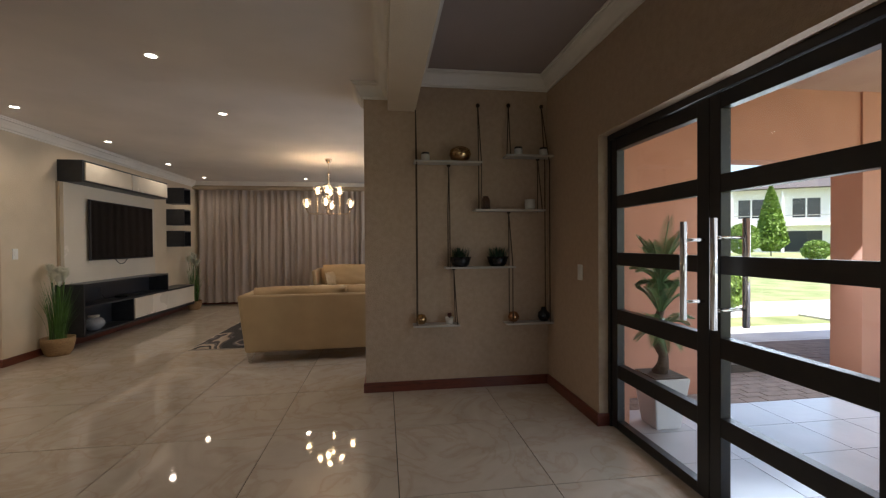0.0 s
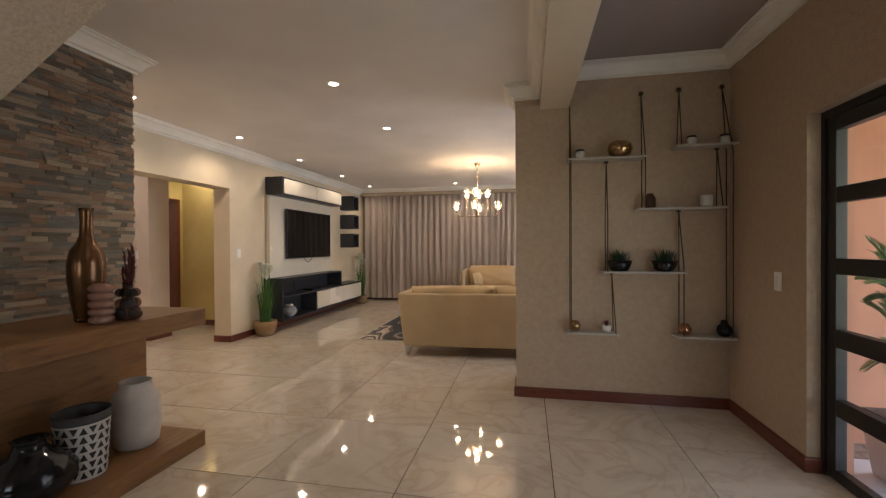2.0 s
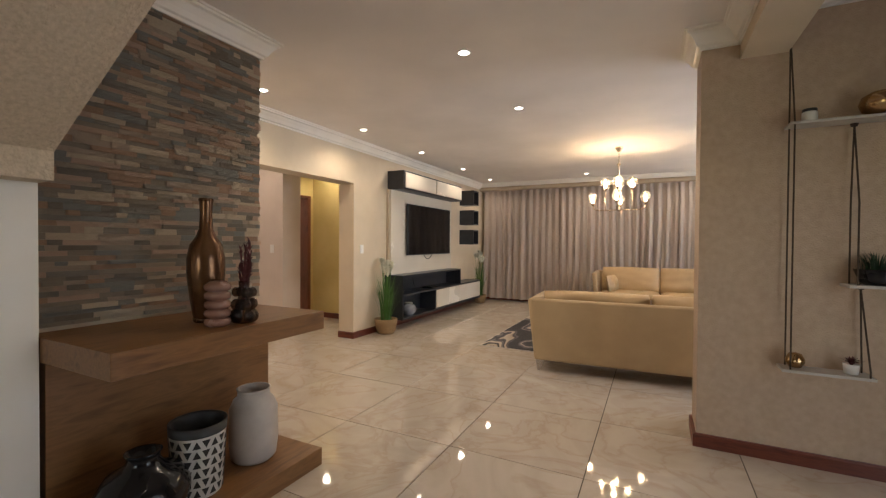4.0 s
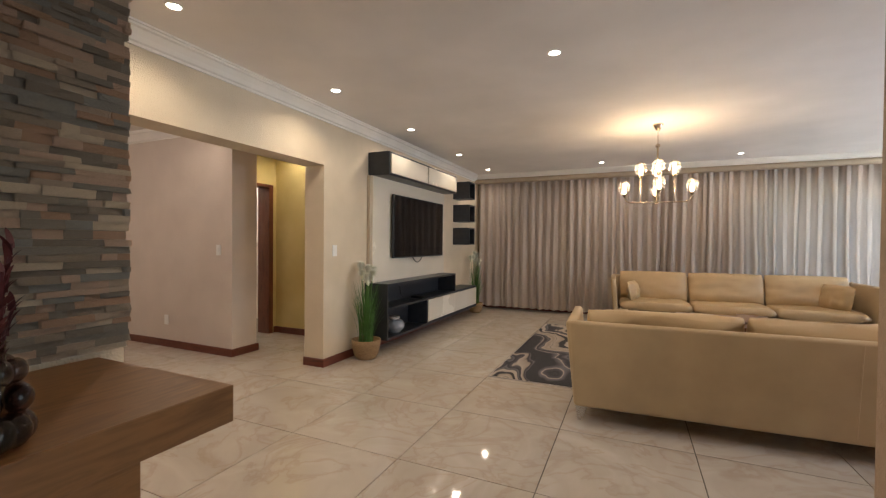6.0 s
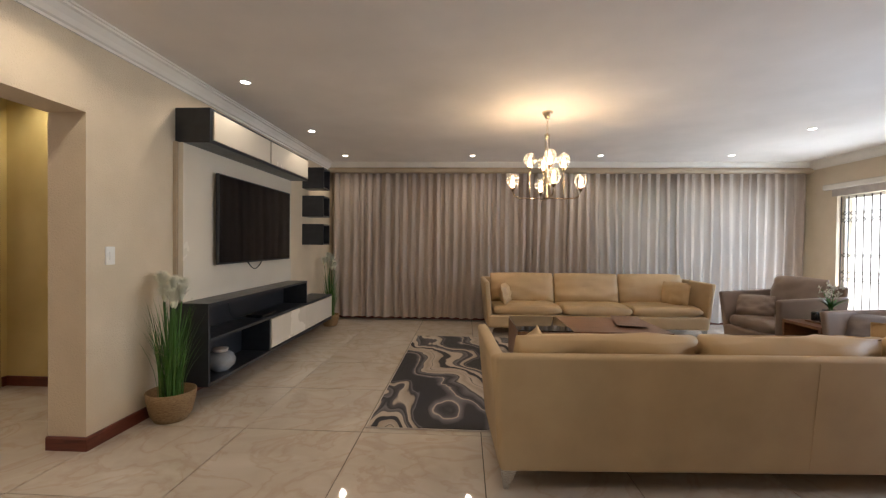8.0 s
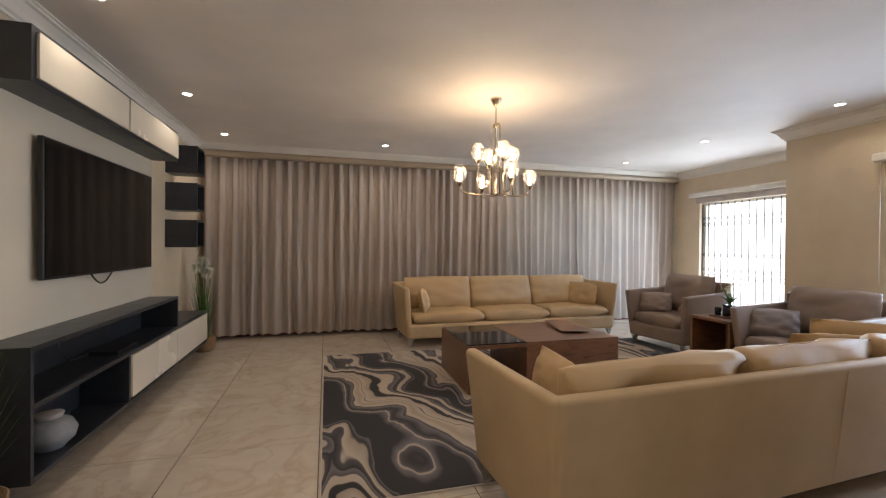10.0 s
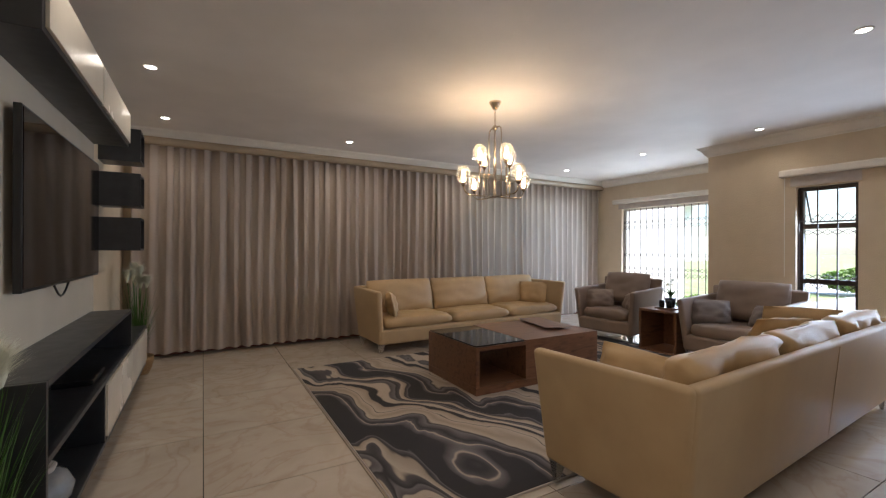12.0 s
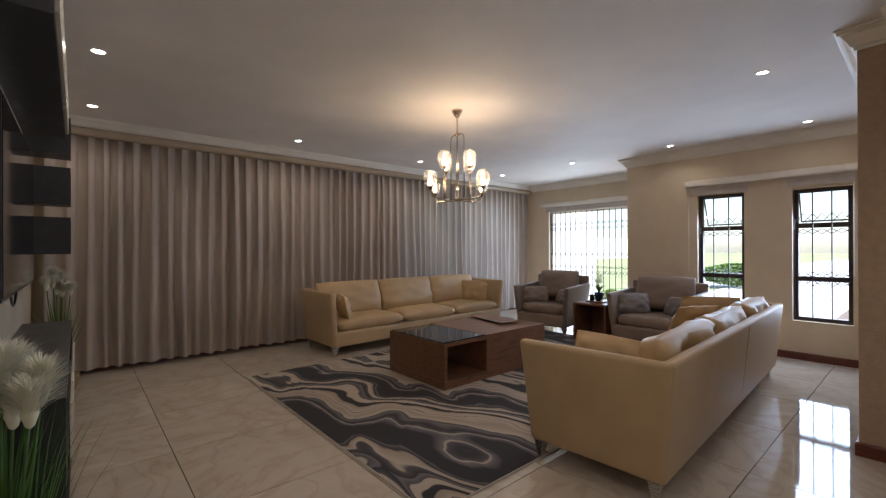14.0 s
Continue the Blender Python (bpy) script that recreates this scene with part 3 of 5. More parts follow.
window("window_1", EAST + 0.08, W3, [0.945, 1.57], "narrow brown-framed window with burglar bars", 3, [(0.90, 0.035), (1.00, 0.03), (1.655, 0.05), (1.50, 0.03)], FRAMEBROWN)
window("window_2", EAST + 0.08, W2, [0.945, 1.57], "narrow brown-framed window with burglar bars", 3, [(0.90, 0.035), (1.00, 0.03), (1.655, 0.05), (1.50, 0.03)], FRAMEBROWN)
window("patio_door", BAY + 0.09, W1, [], "white-framed glass door behind a dark trellis gate", 15, [(0.35, 0.04), (0.85, 0.04), (0.95, 0.03), (1.20, 0.03), (1.72, 0.04), (1.82, 0.03)], WHITE, FRAMEBROWN, 0.0055)


def blind(x, y0, y1, z, label):
    c = thing("blind_box", x, 0, z, 0, label, "blind")
    part("cassette", block(-0.09, 0, y0, y1, 0, 0.085, bevel=0.02, segments=3), BLINDBOX, c)
    return c


c = blind(EAST - 0.002, 5.20, 6.94, 2.14, "long cream roller blind box over two windows")
for y0, y1 in ((5.24, 5.83), (6.23, 6.84)):
    part("rolled_blind", block(-0.03, -0.024, y0, y1, -0.11, 0.0), STONEWARE, c, "rolled-up pinkish blind edge")
for y in (6.90, 5.26):
    part("pull_cord", tube(bmesh.new(), [(-0.02, y, 0.02), (-0.022, y, -0.5), (-0.02, y, -1.15)], 0.0035, 6), PLASTIC, c, "white pull cord")
strip = thing("wall_strip", EAST, 5.155, 0, 0, "thin dark upright strip on the beige wall beside the window", "trim")
part("strip", block(-0.03, 0, -0.010, 0.010, 0.82, 2.28, bevel=0.002), FRAMEBROWN, strip)
c = blind(BAY - 0.002, 8.05, 10.16, 2.18, "cream roller blind box over the barred door")
part("rolled_blind", block(-0.03, -0.024, 8.15, 10.05, -0.10, 0.0), STONEWARE, c, "rolled-up pinkish blind edge")


def curtain(x0, x1, seed, label):
    rnd = random.Random(seed)
    bm = bmesh.new()
    n = int((x1 - x0) / 0.0105)
    rows = [0.05, 0.25, 0.5, 0.8, 1.1, 1.4, 1.7, 2.0, 2.25, 2.42, 2.499]
    phase, ph = [], 0.0
    for i in range(n + 1):
        ph += 2 * math.pi * 0.0105 / (0.145 + 0.075 * noise.noise(Vector((i * 0.03, seed, 0))))
        phase.append(ph)
    grid = []
    for z in rows:
        line = []
        for i in range(n + 1):
            low = 1 - min(1, z / 2.5)
            amp = (0.034 + 0.030 * low) * (0.9 + 0.7 * noise.noise(Vector((i * 0.035, z * 0.3, seed + 9))))
            drift = 0.05 * low * noise.noise(Vector((i * 0.02, z * 0.6, seed)))
            wander = 2.2 * low * noise.noise(Vector((i * 0.022, z * 0.45, seed + 4)))
            s = math.sin(phase[i] + wander)
            fold = s * max(abs(s), 0.0001) ** -0.25 + 0.55 * low * math.sin(phase[i] * 0.5 + 2 * wander + seed)
            line.append(bm.verts.new((x0 + (x1 - x0) * i / n + 0.012 * math.cos(2 * phase[i]) * (1 - low) + drift, NORTH + 0.055 - amp * fold * 0.85, z + (0.02 * noise.noise(Vector((i * 0.03, seed, 5))) if z < 0.1 else 0))))
        grid.append(line)
    for a, c in zip(grid, grid[1:]):
        for i in range(n):
            bm.faces.new((a[i], a[i + 1], c[i + 1], c[i]))
    return part("curtain", bm, CURTAIN, None, label, smooth=True, category="curtain", group="curtains on the long wall")


curtain(-4.5, -0.52, 1, "grey-beige pleated full-height curtain, drawn, over the tiled floor")
curtain(-0.54, 3.24, 2, "grey-beige pleated full-height curtain, drawn, daylight showing through")


# ---- lamps ----
def downlight(x, y, z=CEILING, power=4.6):
    d = thing("downlight", x, y, z, 0, "small round recessed downlight, lit, in the ceiling", "downlight", "recessed ceiling lights")
    b = bmesh.new()
    lathe(b, [(0.048, 0.002), (0.048, -0.004), (0.041, -0.008), (0.037, -0.004), (0.037, 0.002)], sides=24)
    part("rim", b, PLASTIC, d, smooth=True)
    b = bmesh.new()
    lathe(b, [(0, -0.003), (0.036, -0.003), (0.036, 0.001), (0, 0.001)], sides=20)
    part("lens", b, LED, d, "glowing lens")
    lamp("downlight_lamp", "SPOT", pose(x, y, z - 0.02), power, WARM, spot=radians(150), radius=0.04)


for y in (4.0, 5.47, 6.89, 8.45, 9.89):
    downlight(-4.13, y, power=6.5 if y < 6 else 4.6)
# the one at (-1.2, 1.7) is out of view, added to brighten the stone wall
DL = [(-2.15, 9.89), (-0.22, 9.89), (1.70, 9.89), (1.70, 8.43), (1.70, 6.97), (-0.22, 5.57), (-2.20, 4.1), (-2.20, 5.47), (1.70, 5.58), (-1.2, 1.7), (-5.79, 6.69)]
for x, y in DL:
    downlight(x, y, power=(2.2 if y > 6 else 1.2) if x > 1.6 else (2.3 if y < 2 else 8.5 if y < 5 else 5.4))
# another unseen downlight, added as entrance fill
for x, y in ((0.3, -1.3),):
    downlight(x, y, ENTRY, 0.5)


def chandelier(cx, cy):
    c = thing("chandelier", cx, cy, 0, 0, "warm nickel chandelier with eight clear glass globes, lit", "chandelier")
    b = bmesh.new()
    lathe(b, [(0, 2.60), (0.02, 2.60), (0.032, 2.62), (0.055, 2.655), (0.055, 2.669), (0, 2.669)])
    part("ceiling_rose", b, NICKEL, c, smooth=True)
    b = bmesh.new()
    for i in range(6):
        z = 2.455 + i * 0.026
        ring = [(0.009 * math.cos(a) * (i % 2), 0.009 * math.cos(a) * ((i + 1) % 2), z + 0.016 * math.sin(a)) for a in (k * math.pi / 5 for k in range(11))]
        tube(b, ring, 0.0028, 6)
    part("chain", b, NICKEL, c, smooth=True)
    b = bmesh.new()
    lathe(b, [(0, 1.77), (0.012, 1.775), (0.022, 1.79), (0.014, 1.81), (0.011, 1.9), (0.016, 2.05), (0.010, 2.15), (0.008, 2.40), (0.022, 2.415), (0.03, 2.43), (0.012, 2.45), (0, 2.455)], sides=16)
    part("stem", b, NICKEL, c, smooth=True)
    for k in range(4):
        a = radians(90 * k)
        ca, sa = math.cos(a), math.sin(a)
        part("arm", tube(bmesh.new(), [(0, 0, 1.79), (0.18 * ca, 0.18 * sa, 1.785), (0.29 * ca, 0.29 * sa, 1.79), (0.325 * ca, 0.325 * sa, 1.81), (0.345 * ca, 0.345 * sa, 1.86)], 0.007, 8), NICKEL, c, smooth=True)
        if k % 2 == 0:
            part("loop_bar", tube(bmesh.new(), [(0, 0, 2.43), (0.06 * sa, -0.06 * ca, 2.43), (0.088 * sa, -0.088 * ca, 2.41), (0.095 * sa, -0.095 * ca, 2.37), (0.095 * sa, -0.095 * ca, 1.79)], 0.006, 8), NICKEL, c, smooth=True)
        part("candle_tube", tube(bmesh.new(), [(0.172 * ca, 0.172 * sa, 1.785), (0.172 * ca, 0.172 * sa, 1.90), (0.172 * ca, 0.172 * sa, 2.0), (0.172 * ca, 0.172 * sa, 2.08)], 0.010, 8, [0.6, 0.7, 1.0, 0.6]), NICKEL, c, smooth=True)
        for (gx, gy, gz) in ((0.345 * ca, 0.345 * sa, 1.86), (0.172 * ca, 0.172 * sa, 2.07)):
            cup = bmesh.new()
            lathe(cup, [(0, 0), (0.012, 0.0), (0.026, 0.02), (0.03, 0.035), (0.02, 0.036), (0, 0.03)], gx, gy, gz, 16)
            part("lamp_cup", cup, NICKEL, c, smooth=True)
            g = bmesh.new()
            lathe(g, [(0.026, 0.03), (0.048, 0.05), (0.064, 0.09), (0.065, 0.12), (0.052, 0.155), (0.028, 0.178), (0, 0.184)], gx, gy, gz, 20)
            ob = part("globe", g, GLOBE, c, "clear glass globe", smooth=True)
            ob.visible_shadow = False
            u = bmesh.new()
            lathe(u, [(0, 0.035), (0.012, 0.04), (0.019, 0.07), (0.016, 0.10), (0.006, 0.13), (0, 0.132)], gx, gy, gz, 14)
            part("bulb", u, BULB, c, "glowing candle bulb", smooth=True)
            lamp("bulb_lamp", "POINT", pose(cx + gx, cy + gy, gz + 0.09), 1.9, (1.0, 0.70, 0.42), radius=0.03)


chandelier(-1.42, 7.76)


# ---- media wall ----
def media_wall():
    p = thing("media_panel", WX, 0, 0, 0, "cream laminate backing panel on the beige wall behind the television", "panel")
    part("panel", block(0.0, 0.07, 6.67, 8.78, 0.79, 2.11, bevel=0.003), CREAMPANEL, p)
    part("edge_strip", block(0.0, 0.03, 6.645, 6.668, 0.79, 2.11), PELMET, p, "beige edge strip")
    u = thing("wall_cabinet", WX, 0, 0, 0, "long charcoal wall cabinet with cream flap doors under the ceiling", "cabinet")
    part("body", block(0.0, 0.29, 6.67, 8.77, 2.105, 2.385, bevel=0.003), CHARCOAL, u)
    for y0, y1 in ((6.705, 7.69), (7.715, 8.74)):
        part("door", block(0.29, 0.305, y0, y1, 2.13, 2.36, bevel=0.002), CREAMPANEL, u, "cream gloss flap door")
    for z in (2.085, 1.68, 1.275):
        s = thing("wall_cube", WX, 9.33, z, 0, "charcoal open display box on the beige wall beside the curtain", "shelf", "stack of wall boxes")
        b = block(0, 0.31, 0, 0.018, 0, 0.30)
        box(b, 0, 0.31, 0.262, 0.28, 0, 0.30)
        box(b, 0, 0.31, 0.018, 0.262, 0, 0.018)
        box(b, 0, 0.31, 0.018, 0.262, 0.282, 0.30)
        box(b, 0, 0.015, 0.018, 0.262, 0.018, 0.282)
        part("box", b, CHARCOAL, s)
    t = thing("tv_unit", WX, 0, 0, 0, "charcoal floating television unit with cream drawers on the beige wall", "tv unit")
    D = 0.32
    for name, y0, y1, z0, z1, x1 in (("side", 6.61, 6.634, 0.15, 0.815, D), ("top", 6.635, 8.70, 0.79, 0.815, D), ("side", 8.676, 8.70, 0.531, 0.789, D),
                                     ("middle_shelf", 6.635, 9.70, 0.505, 0.53, D), ("divider", 7.66, 7.685, 0.176, 0.504, D), ("bottom", 6.635, 9.70, 0.15, 0.175, D),
                                     ("side", 9.675, 9.70, 0.176, 0.504, D), ("back_panel", 6.635, 7.659, 0.176, 0.504, 0.02), ("back_panel", 6.635, 8.675, 0.531, 0.789, 0.02)):
        part(name, block(0, x1, y0, y1, z0, z1, bevel=0.0015 if x1 == D else 0), CHARCOAL, t)
    for y0, y1 in ((7.69, 8.64), (8.645, 9.67)):
        part("drawer", block(D - 0.01, D + 0.012, y0, y1, 0.20, 0.50, bevel=0.002), CREAMPANEL, t, "cream gloss drawer front")
    tv = thing("television", WX + 0.075, 0, 0, 0, "large black flat television, off, mounted on the cream panel", "television")
    part("case", block(0.025, 0.055, 7.06, 8.60, 1.10, 1.925, bevel=0.004), BLACK, tv)
    part("screen", block(0.055, 0.058, 7.072, 8.588, 1.117, 1.913), SCREEN, tv, "glossy black screen")
    part("bracket", block(-0.0035, 0.0245, 7.6, 8.05, 1.35, 1.65), BLACK, tv)
    pts = [(0.03, 7.62 + 0.30 * k / 12, 1.10 - 0.075 * math.sin(math.pi * k / 12)) for k in range(13)]
    part("cable", tube(bmesh.new(), pts, 0.006, 6), BLACK, tv, smooth=True)
    tb = thing("set_top_box", WX + 0.19, 7.75, 0.531, 0, "small black set-top box on the television unit shelf", "electronics")
    part("case", block(-0.09, 0.09, -0.16, 0.16, 0, 0.03, bevel=0.008), BLACK, tb)
    part("cable", tube(bmesh.new(), [(-0.08, -0.12, 0.015), (-0.13, -0.3, 0.01), (-0.14, -0.36, 0.08), (-0.15, -0.37, 0.18)], 0.005, 6), BLACK, tb)
    k = thing("teapot", WX + 0.2, 6.98, 0.176, 20, "glazed pale grey teapot in the open shelf", "teapot")
    b = bmesh.new()
    lathe(b, [(0, 0), (0.07, 0), (0.075, 0.012), (0.118, 0.055), (0.125, 0.10), (0.10, 0.15), (0.06, 0.168), (0, 0.168)])
    part("body", b, TEAPOT, k, smooth=True)
    b = bmesh.new()
    lathe(b, [(0.058, 0.169), (0.066, 0.19), (0.062, 0.195), (0.02, 0.186), (0, 0.186)])
    part("lid", b, STONEWARE, k, smooth=True)
    part("handle", tube(bmesh.new(), [(0.0, 0.10, 0.14), (0, 0.16, 0.15), (0, 0.175, 0.10), (0, 0.145, 0.055), (0, 0.11, 0.05)], 0.009, 8), CHROME, k, smooth=True)
    k = thing("brass_ornament", WX + 0.2, 8.78, 0.531, 0, "round brass ornament on the television unit", "ornament")
    b = bmesh.new()
    lathe(b, [(0, 0), (0.02, 0), (0.045, 0.03), (0.05, 0.05), (0.035, 0.085), (0.02, 0.095), (0, 0.095)], sides=20)
    part("body", b, GOLD, k, smooth=True)


media_wall()


def switch(x, y, z, axis, label="white light switch plate on the beige wall", name="light_switch"):
    s = thing(name, x, y, z, {"+x": 90, "-y": 0, "-x": -90}[axis], label, "switch")
    part("plate", block(-0.035, 0.035, -0.012, 0, -0.06, 0.06, bevel=0.004), PLASTIC, s)
    part("rocker", block(-0.015, 0.015, -0.017, -0.010, -0.028, 0.028, bevel=0.002), PLASTIC, s)


switch(WX, 6.04, 1.21, "+x")
switch(DX, 3.83, 1.065, "-x")
switch(-5.98, 5.74, 1.20, "-y")
switch(-6.9, 5.74, 0.33, "-y", "white wall socket low on the beige wall", "wall_socket")


# ---- plants ----
def blade(bm, base, lean, h, w, bend=1.0):
    """A long leaf that arches over."""
    d = Vector((math.cos(lean), math.sin(lean), 0))
    s = Vector((-d.y, d.x, 0))
    prev = None
    for i in range(6):
        t = i / 5
        p = Vector(base) + d * (bend * t * t) + Vector((0, 0, h * (t - 0.12 * t * t)))
        ww = w * (1 - t) ** 0.7 * (0.7 + 0.6 * t)
        if i == 5:
            top = bm.verts.new(p)
            bm.faces.new((prev[0], prev[1], top))
        else:
            cur = (bm.verts.new(p - s * ww), bm.verts.new(p + s * ww))
            if prev:
                bm.faces.new((prev[0], prev[1], cur[1], cur[0]))
            prev = cur


def tulip_grass(x, y, scale, seed, label, blades=190, heads=6, height=0.80):
    r = random.Random(seed)
    t = thing("potted_grass", x, y, 0, 0, label, "plant", "potted grasses by the television unit")
    b = bmesh.new()
    R = 0.15 * scale
    lathe(b, [(0, 0), (R * 0.68, 0), (R * 0.86, 0.05), (R, 0.14 * scale), (R * 1.03, 0.2 * scale), (R * 0.97, 0.2 * scale), (R * 0.9, 0.15 * scale), (0, 0.15 * scale)], sides=36)
    part("pot", b, BASKET, t, "woven rush pot", smooth=True)
    b = bmesh.new()
    for _ in range(blades):
        a, q = r.uniform(0, 6.283), r.uniform(0, R * 0.55)
        blade(b, (q * math.cos(a), q * math.sin(a), 0.14 * scale), a + r.uniform(-0.6, 0.6), height * r.uniform(0.55, 1.15), 0.0045, r.uniform(0.02, 0.20))
    part("leaves", b, LEAF, t, "long green grass leaves", kind="stuff")
    for i in range(heads):
        a, q = r.uniform(0, 6.283), r.uniform(0.02, 0.09) * scale
        hx, hy, hz = q * math.cos(a) * 1.3 - 0.02, q * math.sin(a) * 1.3, height * r.uniform(1.0, 1.2) + 0.08
        part("stem", tube(bmesh.new(), [(0, 0, 0.14), (hx * 0.6, hy * 0.6, hz * 0.6), (hx, hy, hz)], 0.004, 6), LEAF, t, smooth=True)
        b = bmesh.new()
        lathe(b, [(0, -0.04), (0.010, -0.03), (0.019, 0.0), (0.018, 0.03), (0.008, 0.065), (0, 0.075)], hx, hy, hz, sides=10)
        part("flower", b, PETAL_BASE, t, "pale heart of the bloom", smooth=True)
        b = bmesh.new()
        for k in range(620):
            q = r.random()
            a = r.uniform(0, 6.283)
            blade(b, (hx + 0.010 * math.cos(a), hy + 0.010 * math.sin(a), hz - 0.02 + 0.07 * q), a, r.uniform(0.05, 0.10) * (1.1 - 0.3 * q), 0.0016, r.uniform(0.02, 0.085) * (1.1 - 0.4 * q))
        part("plume", b, PETAL, t, "fine white plume", kind="stuff")


tulip_grass(-4.40, 6.37, 1.06, 3, "artificial green grass with white tulips in a rush pot beside the unit", 190, 7, 0.76)
tulip_grass(-4.36, 9.92, 0.9, 5, "artificial green grass with white tulips in a rush pot by the curtain", 130, 7, 0.82)


# ---- sofas ----
def legs(t, spots, h=0.12, mat=None):
    for x, y in spots:
        b = bmesh.new()
        sx, sy = (1 if x > 0 else -1), (1 if y > 0 else -1)
        hexa(b, [(x - 0.012, y - 0.012, 0), (x + 0.012, y - 0.012, 0), (x + 0.012, y + 0.012, 0), (x - 0.012, y + 0.012, 0)],
             [(x - 0.03 - 0.03 * (sx > 0), y - 0.03, h), (x + 0.03 + 0.03 * (sx < 0), y - 0.03, h), (x + 0.03 + 0.03 * (sx < 0), y + 0.03, h), (x - 0.03 - 0.03 * (sx > 0), y + 0.03, h)], 0.003)
        part("leg", b, mat or STEEL, t, "slim polished metal leg")


def sofa(name, x, y, turn, W, D, H, n, label, lean=0.06, leather=None, shell=None, floor_z=0.0, arm_h=None, pillows=(), group="", category="sofa", crease=0.010):
    """The seat looks along -y; the origin is at the middle of the foot print."""
    leather, shell, arm_h = leather or TAN, shell or TAN_FABRIC, arm_h or H
    t = thing(name, x, y, floor_z, turn, label, category, group)
    hw, hd, T = W / 2, D / 2, 0.075
    b = bmesh.new()
    box(b, -hw + 0.07, hw - 0.07, -hd + 0.03, hd - 0.07, 0.115, 0.30, bevel=0.03, segments=3)
    part("base", b, shell, t, smooth=False)
    b = bmesh.new()
    hexa(b, [(-hw + lean, hd - lean - T, 0.115), (hw - lean, hd - lean - T, 0.115), (hw - lean, hd - lean, 0.115), (-hw + lean, hd - lean, 0.115)],
         [(-hw + 0.02, hd - T, H), (hw - 0.02, hd - T, H), (hw - 0.02, hd, H), (-hw + 0.02, hd, H)], 0.028, 4)
    part("backrest", b, shell, t, smooth=True)
    for s in (-1, 1):
        b = bmesh.new()
        xi, xo, ti, to = s * (hw - lean - T), s * (hw - lean), s * (hw - T), s * hw
        ht = min(H, arm_h + 0.03)
        lo = [(min(xi, xo), -hd + 0.05, 0.115), (max(xi, xo), -hd + 0.05, 0.115), (max(xi, xo), hd - lean - 0.01, 0.115), (min(xi, xo), hd - lean - 0.01, 0.115)]
        hi = [(min(ti, to), -hd, arm_h - 0.01), (max(ti, to), -hd, arm_h - 0.01), (max(ti, to), hd - 0.01, ht - 0.002), (min(ti, to), hd - 0.01, ht - 0.002)]
        hexa(b, lo, hi, 0.028, 4)
        part("arm", b, shell, t, smooth=True)
    w = (W - 2 * lean - 2 * T) / n
    for i in range(n):
        cx = -hw + lean + T + w * (i + 0.5)
        m = Matrix.Translation((cx, -0.06, 0.365))
        part("seat_cushion", pillow(bmesh.new(), w * 1.0, D - 0.20, 0.165, m, 0.25, i + len(name)), leather, t, smooth=True)
        m = Matrix.Translation((cx, hd - 0.20, H - 0.15)) @ Euler((radians(74), 0, 0)).to_matrix().to_4x4()
        c = part("back_cushion", pillow(bmesh.new(), w * 1.0, 0.47, 0.20, m, 0.5, i + 9 + len(name), crease), leather, t, smooth=True)
        loop = []
        for k in range(49):
            a = 2 * math.pi * k / 48
            ca, sa = math.cos(a), math.sin(a)
            q = 1 / (abs(ca) ** 7 + abs(sa) ** 7) ** (1 / 7)
            loop.append(m @ Vector((ca * q * w * 0.482, sa * q * 0.47 * 0.482, 0.028)))
        part("piping", tube(bmesh.new(), loop, 0.0045, 6), leather, c, "stitched piping", smooth=True)
    for k, (px, py, pz, tilt, spin, size, mat) in enumerate(pillows):
        m = Matrix.Translation((px, py, pz)) @ Euler((radians(tilt), 0, radians(spin)), "XYZ").to_matrix().to_4x4()
        part("pillow", pillow(bmesh.new(), size, size * 0.72, 0.13, m, 0.75, 20 + k, 0.012), mat, t, "loose scatter pillow", smooth=True)
    legs(t, [(-hw + 0.1, -hd + 0.1), (hw - 0.1, -hd + 0.1), (-hw + 0.1, hd - 0.12), (hw - 0.1, hd - 0.12)])
    return t


near = sofa("sofa", -0.498, 6.055, 182.9, 3.27, 0.90, 0.75, 3, "tan leather three-seat sofa with its stitched back to the entrance", group="pair of tan sofas", crease=0.026,
            pillows=[(1.32, -0.02, 0.60, 80, 80, 0.5, TAN), (-1.25, -0.12, 0.62, 72, -60, 0.55, TAN), (-1.0, -0.2, 0.57, 62, -30, 0.5, TAN)])
part("seam", tube(bmesh.new(), [(-0.04, 0.391, 0.15), (-0.04, 0.421, 0.45), (-0.04, 0.447, 0.72)], 0.0035, 6), TAN_FABRIC, near, "stitched seam")
far = sofa("sofa", -0.35, 9.86, 2.0, 3.27, 0.84, 0.79, 3, "tan leather three-seat sofa facing the room before the curtains", group="pair of tan sofas",
           pillows=[(-1.30, -0.12, 0.58, 78, 72, 0.42, TAN), (1.24, -0.05, 0.60, 78, -65, 0.48, TAN)])
sofa("armchair", 1.61, 8.76, -82.6, 0.96, 0.86, 0.87, 1, "taupe leather armchair before the barred glass door", leather=TAUPE, shell=TAUPE, arm_h=0.73, category="armchair", group="taupe armchairs",
     pillows=[(-0.24, -0.10, 0.56, 70, 40, 0.40, TAUPE), (0.25, -0.08, 0.54, 65, -30, 0.36, TAUPE)])
sofa("armchair", 1.58, 7.09, -88, 1.02, 0.88, 0.85, 1, "wide taupe leather armchair beside the wooden side table", leather=TAUPE, shell=TAUPE, arm_h=0.72, category="armchair", group="taupe armchairs",
     pillows=[(-0.28, -0.12, 0.56, 70, 35, 0.42, GREYPIL), (0.28, -0.1, 0.56, 65, -25, 0.38, GREYPIL)])

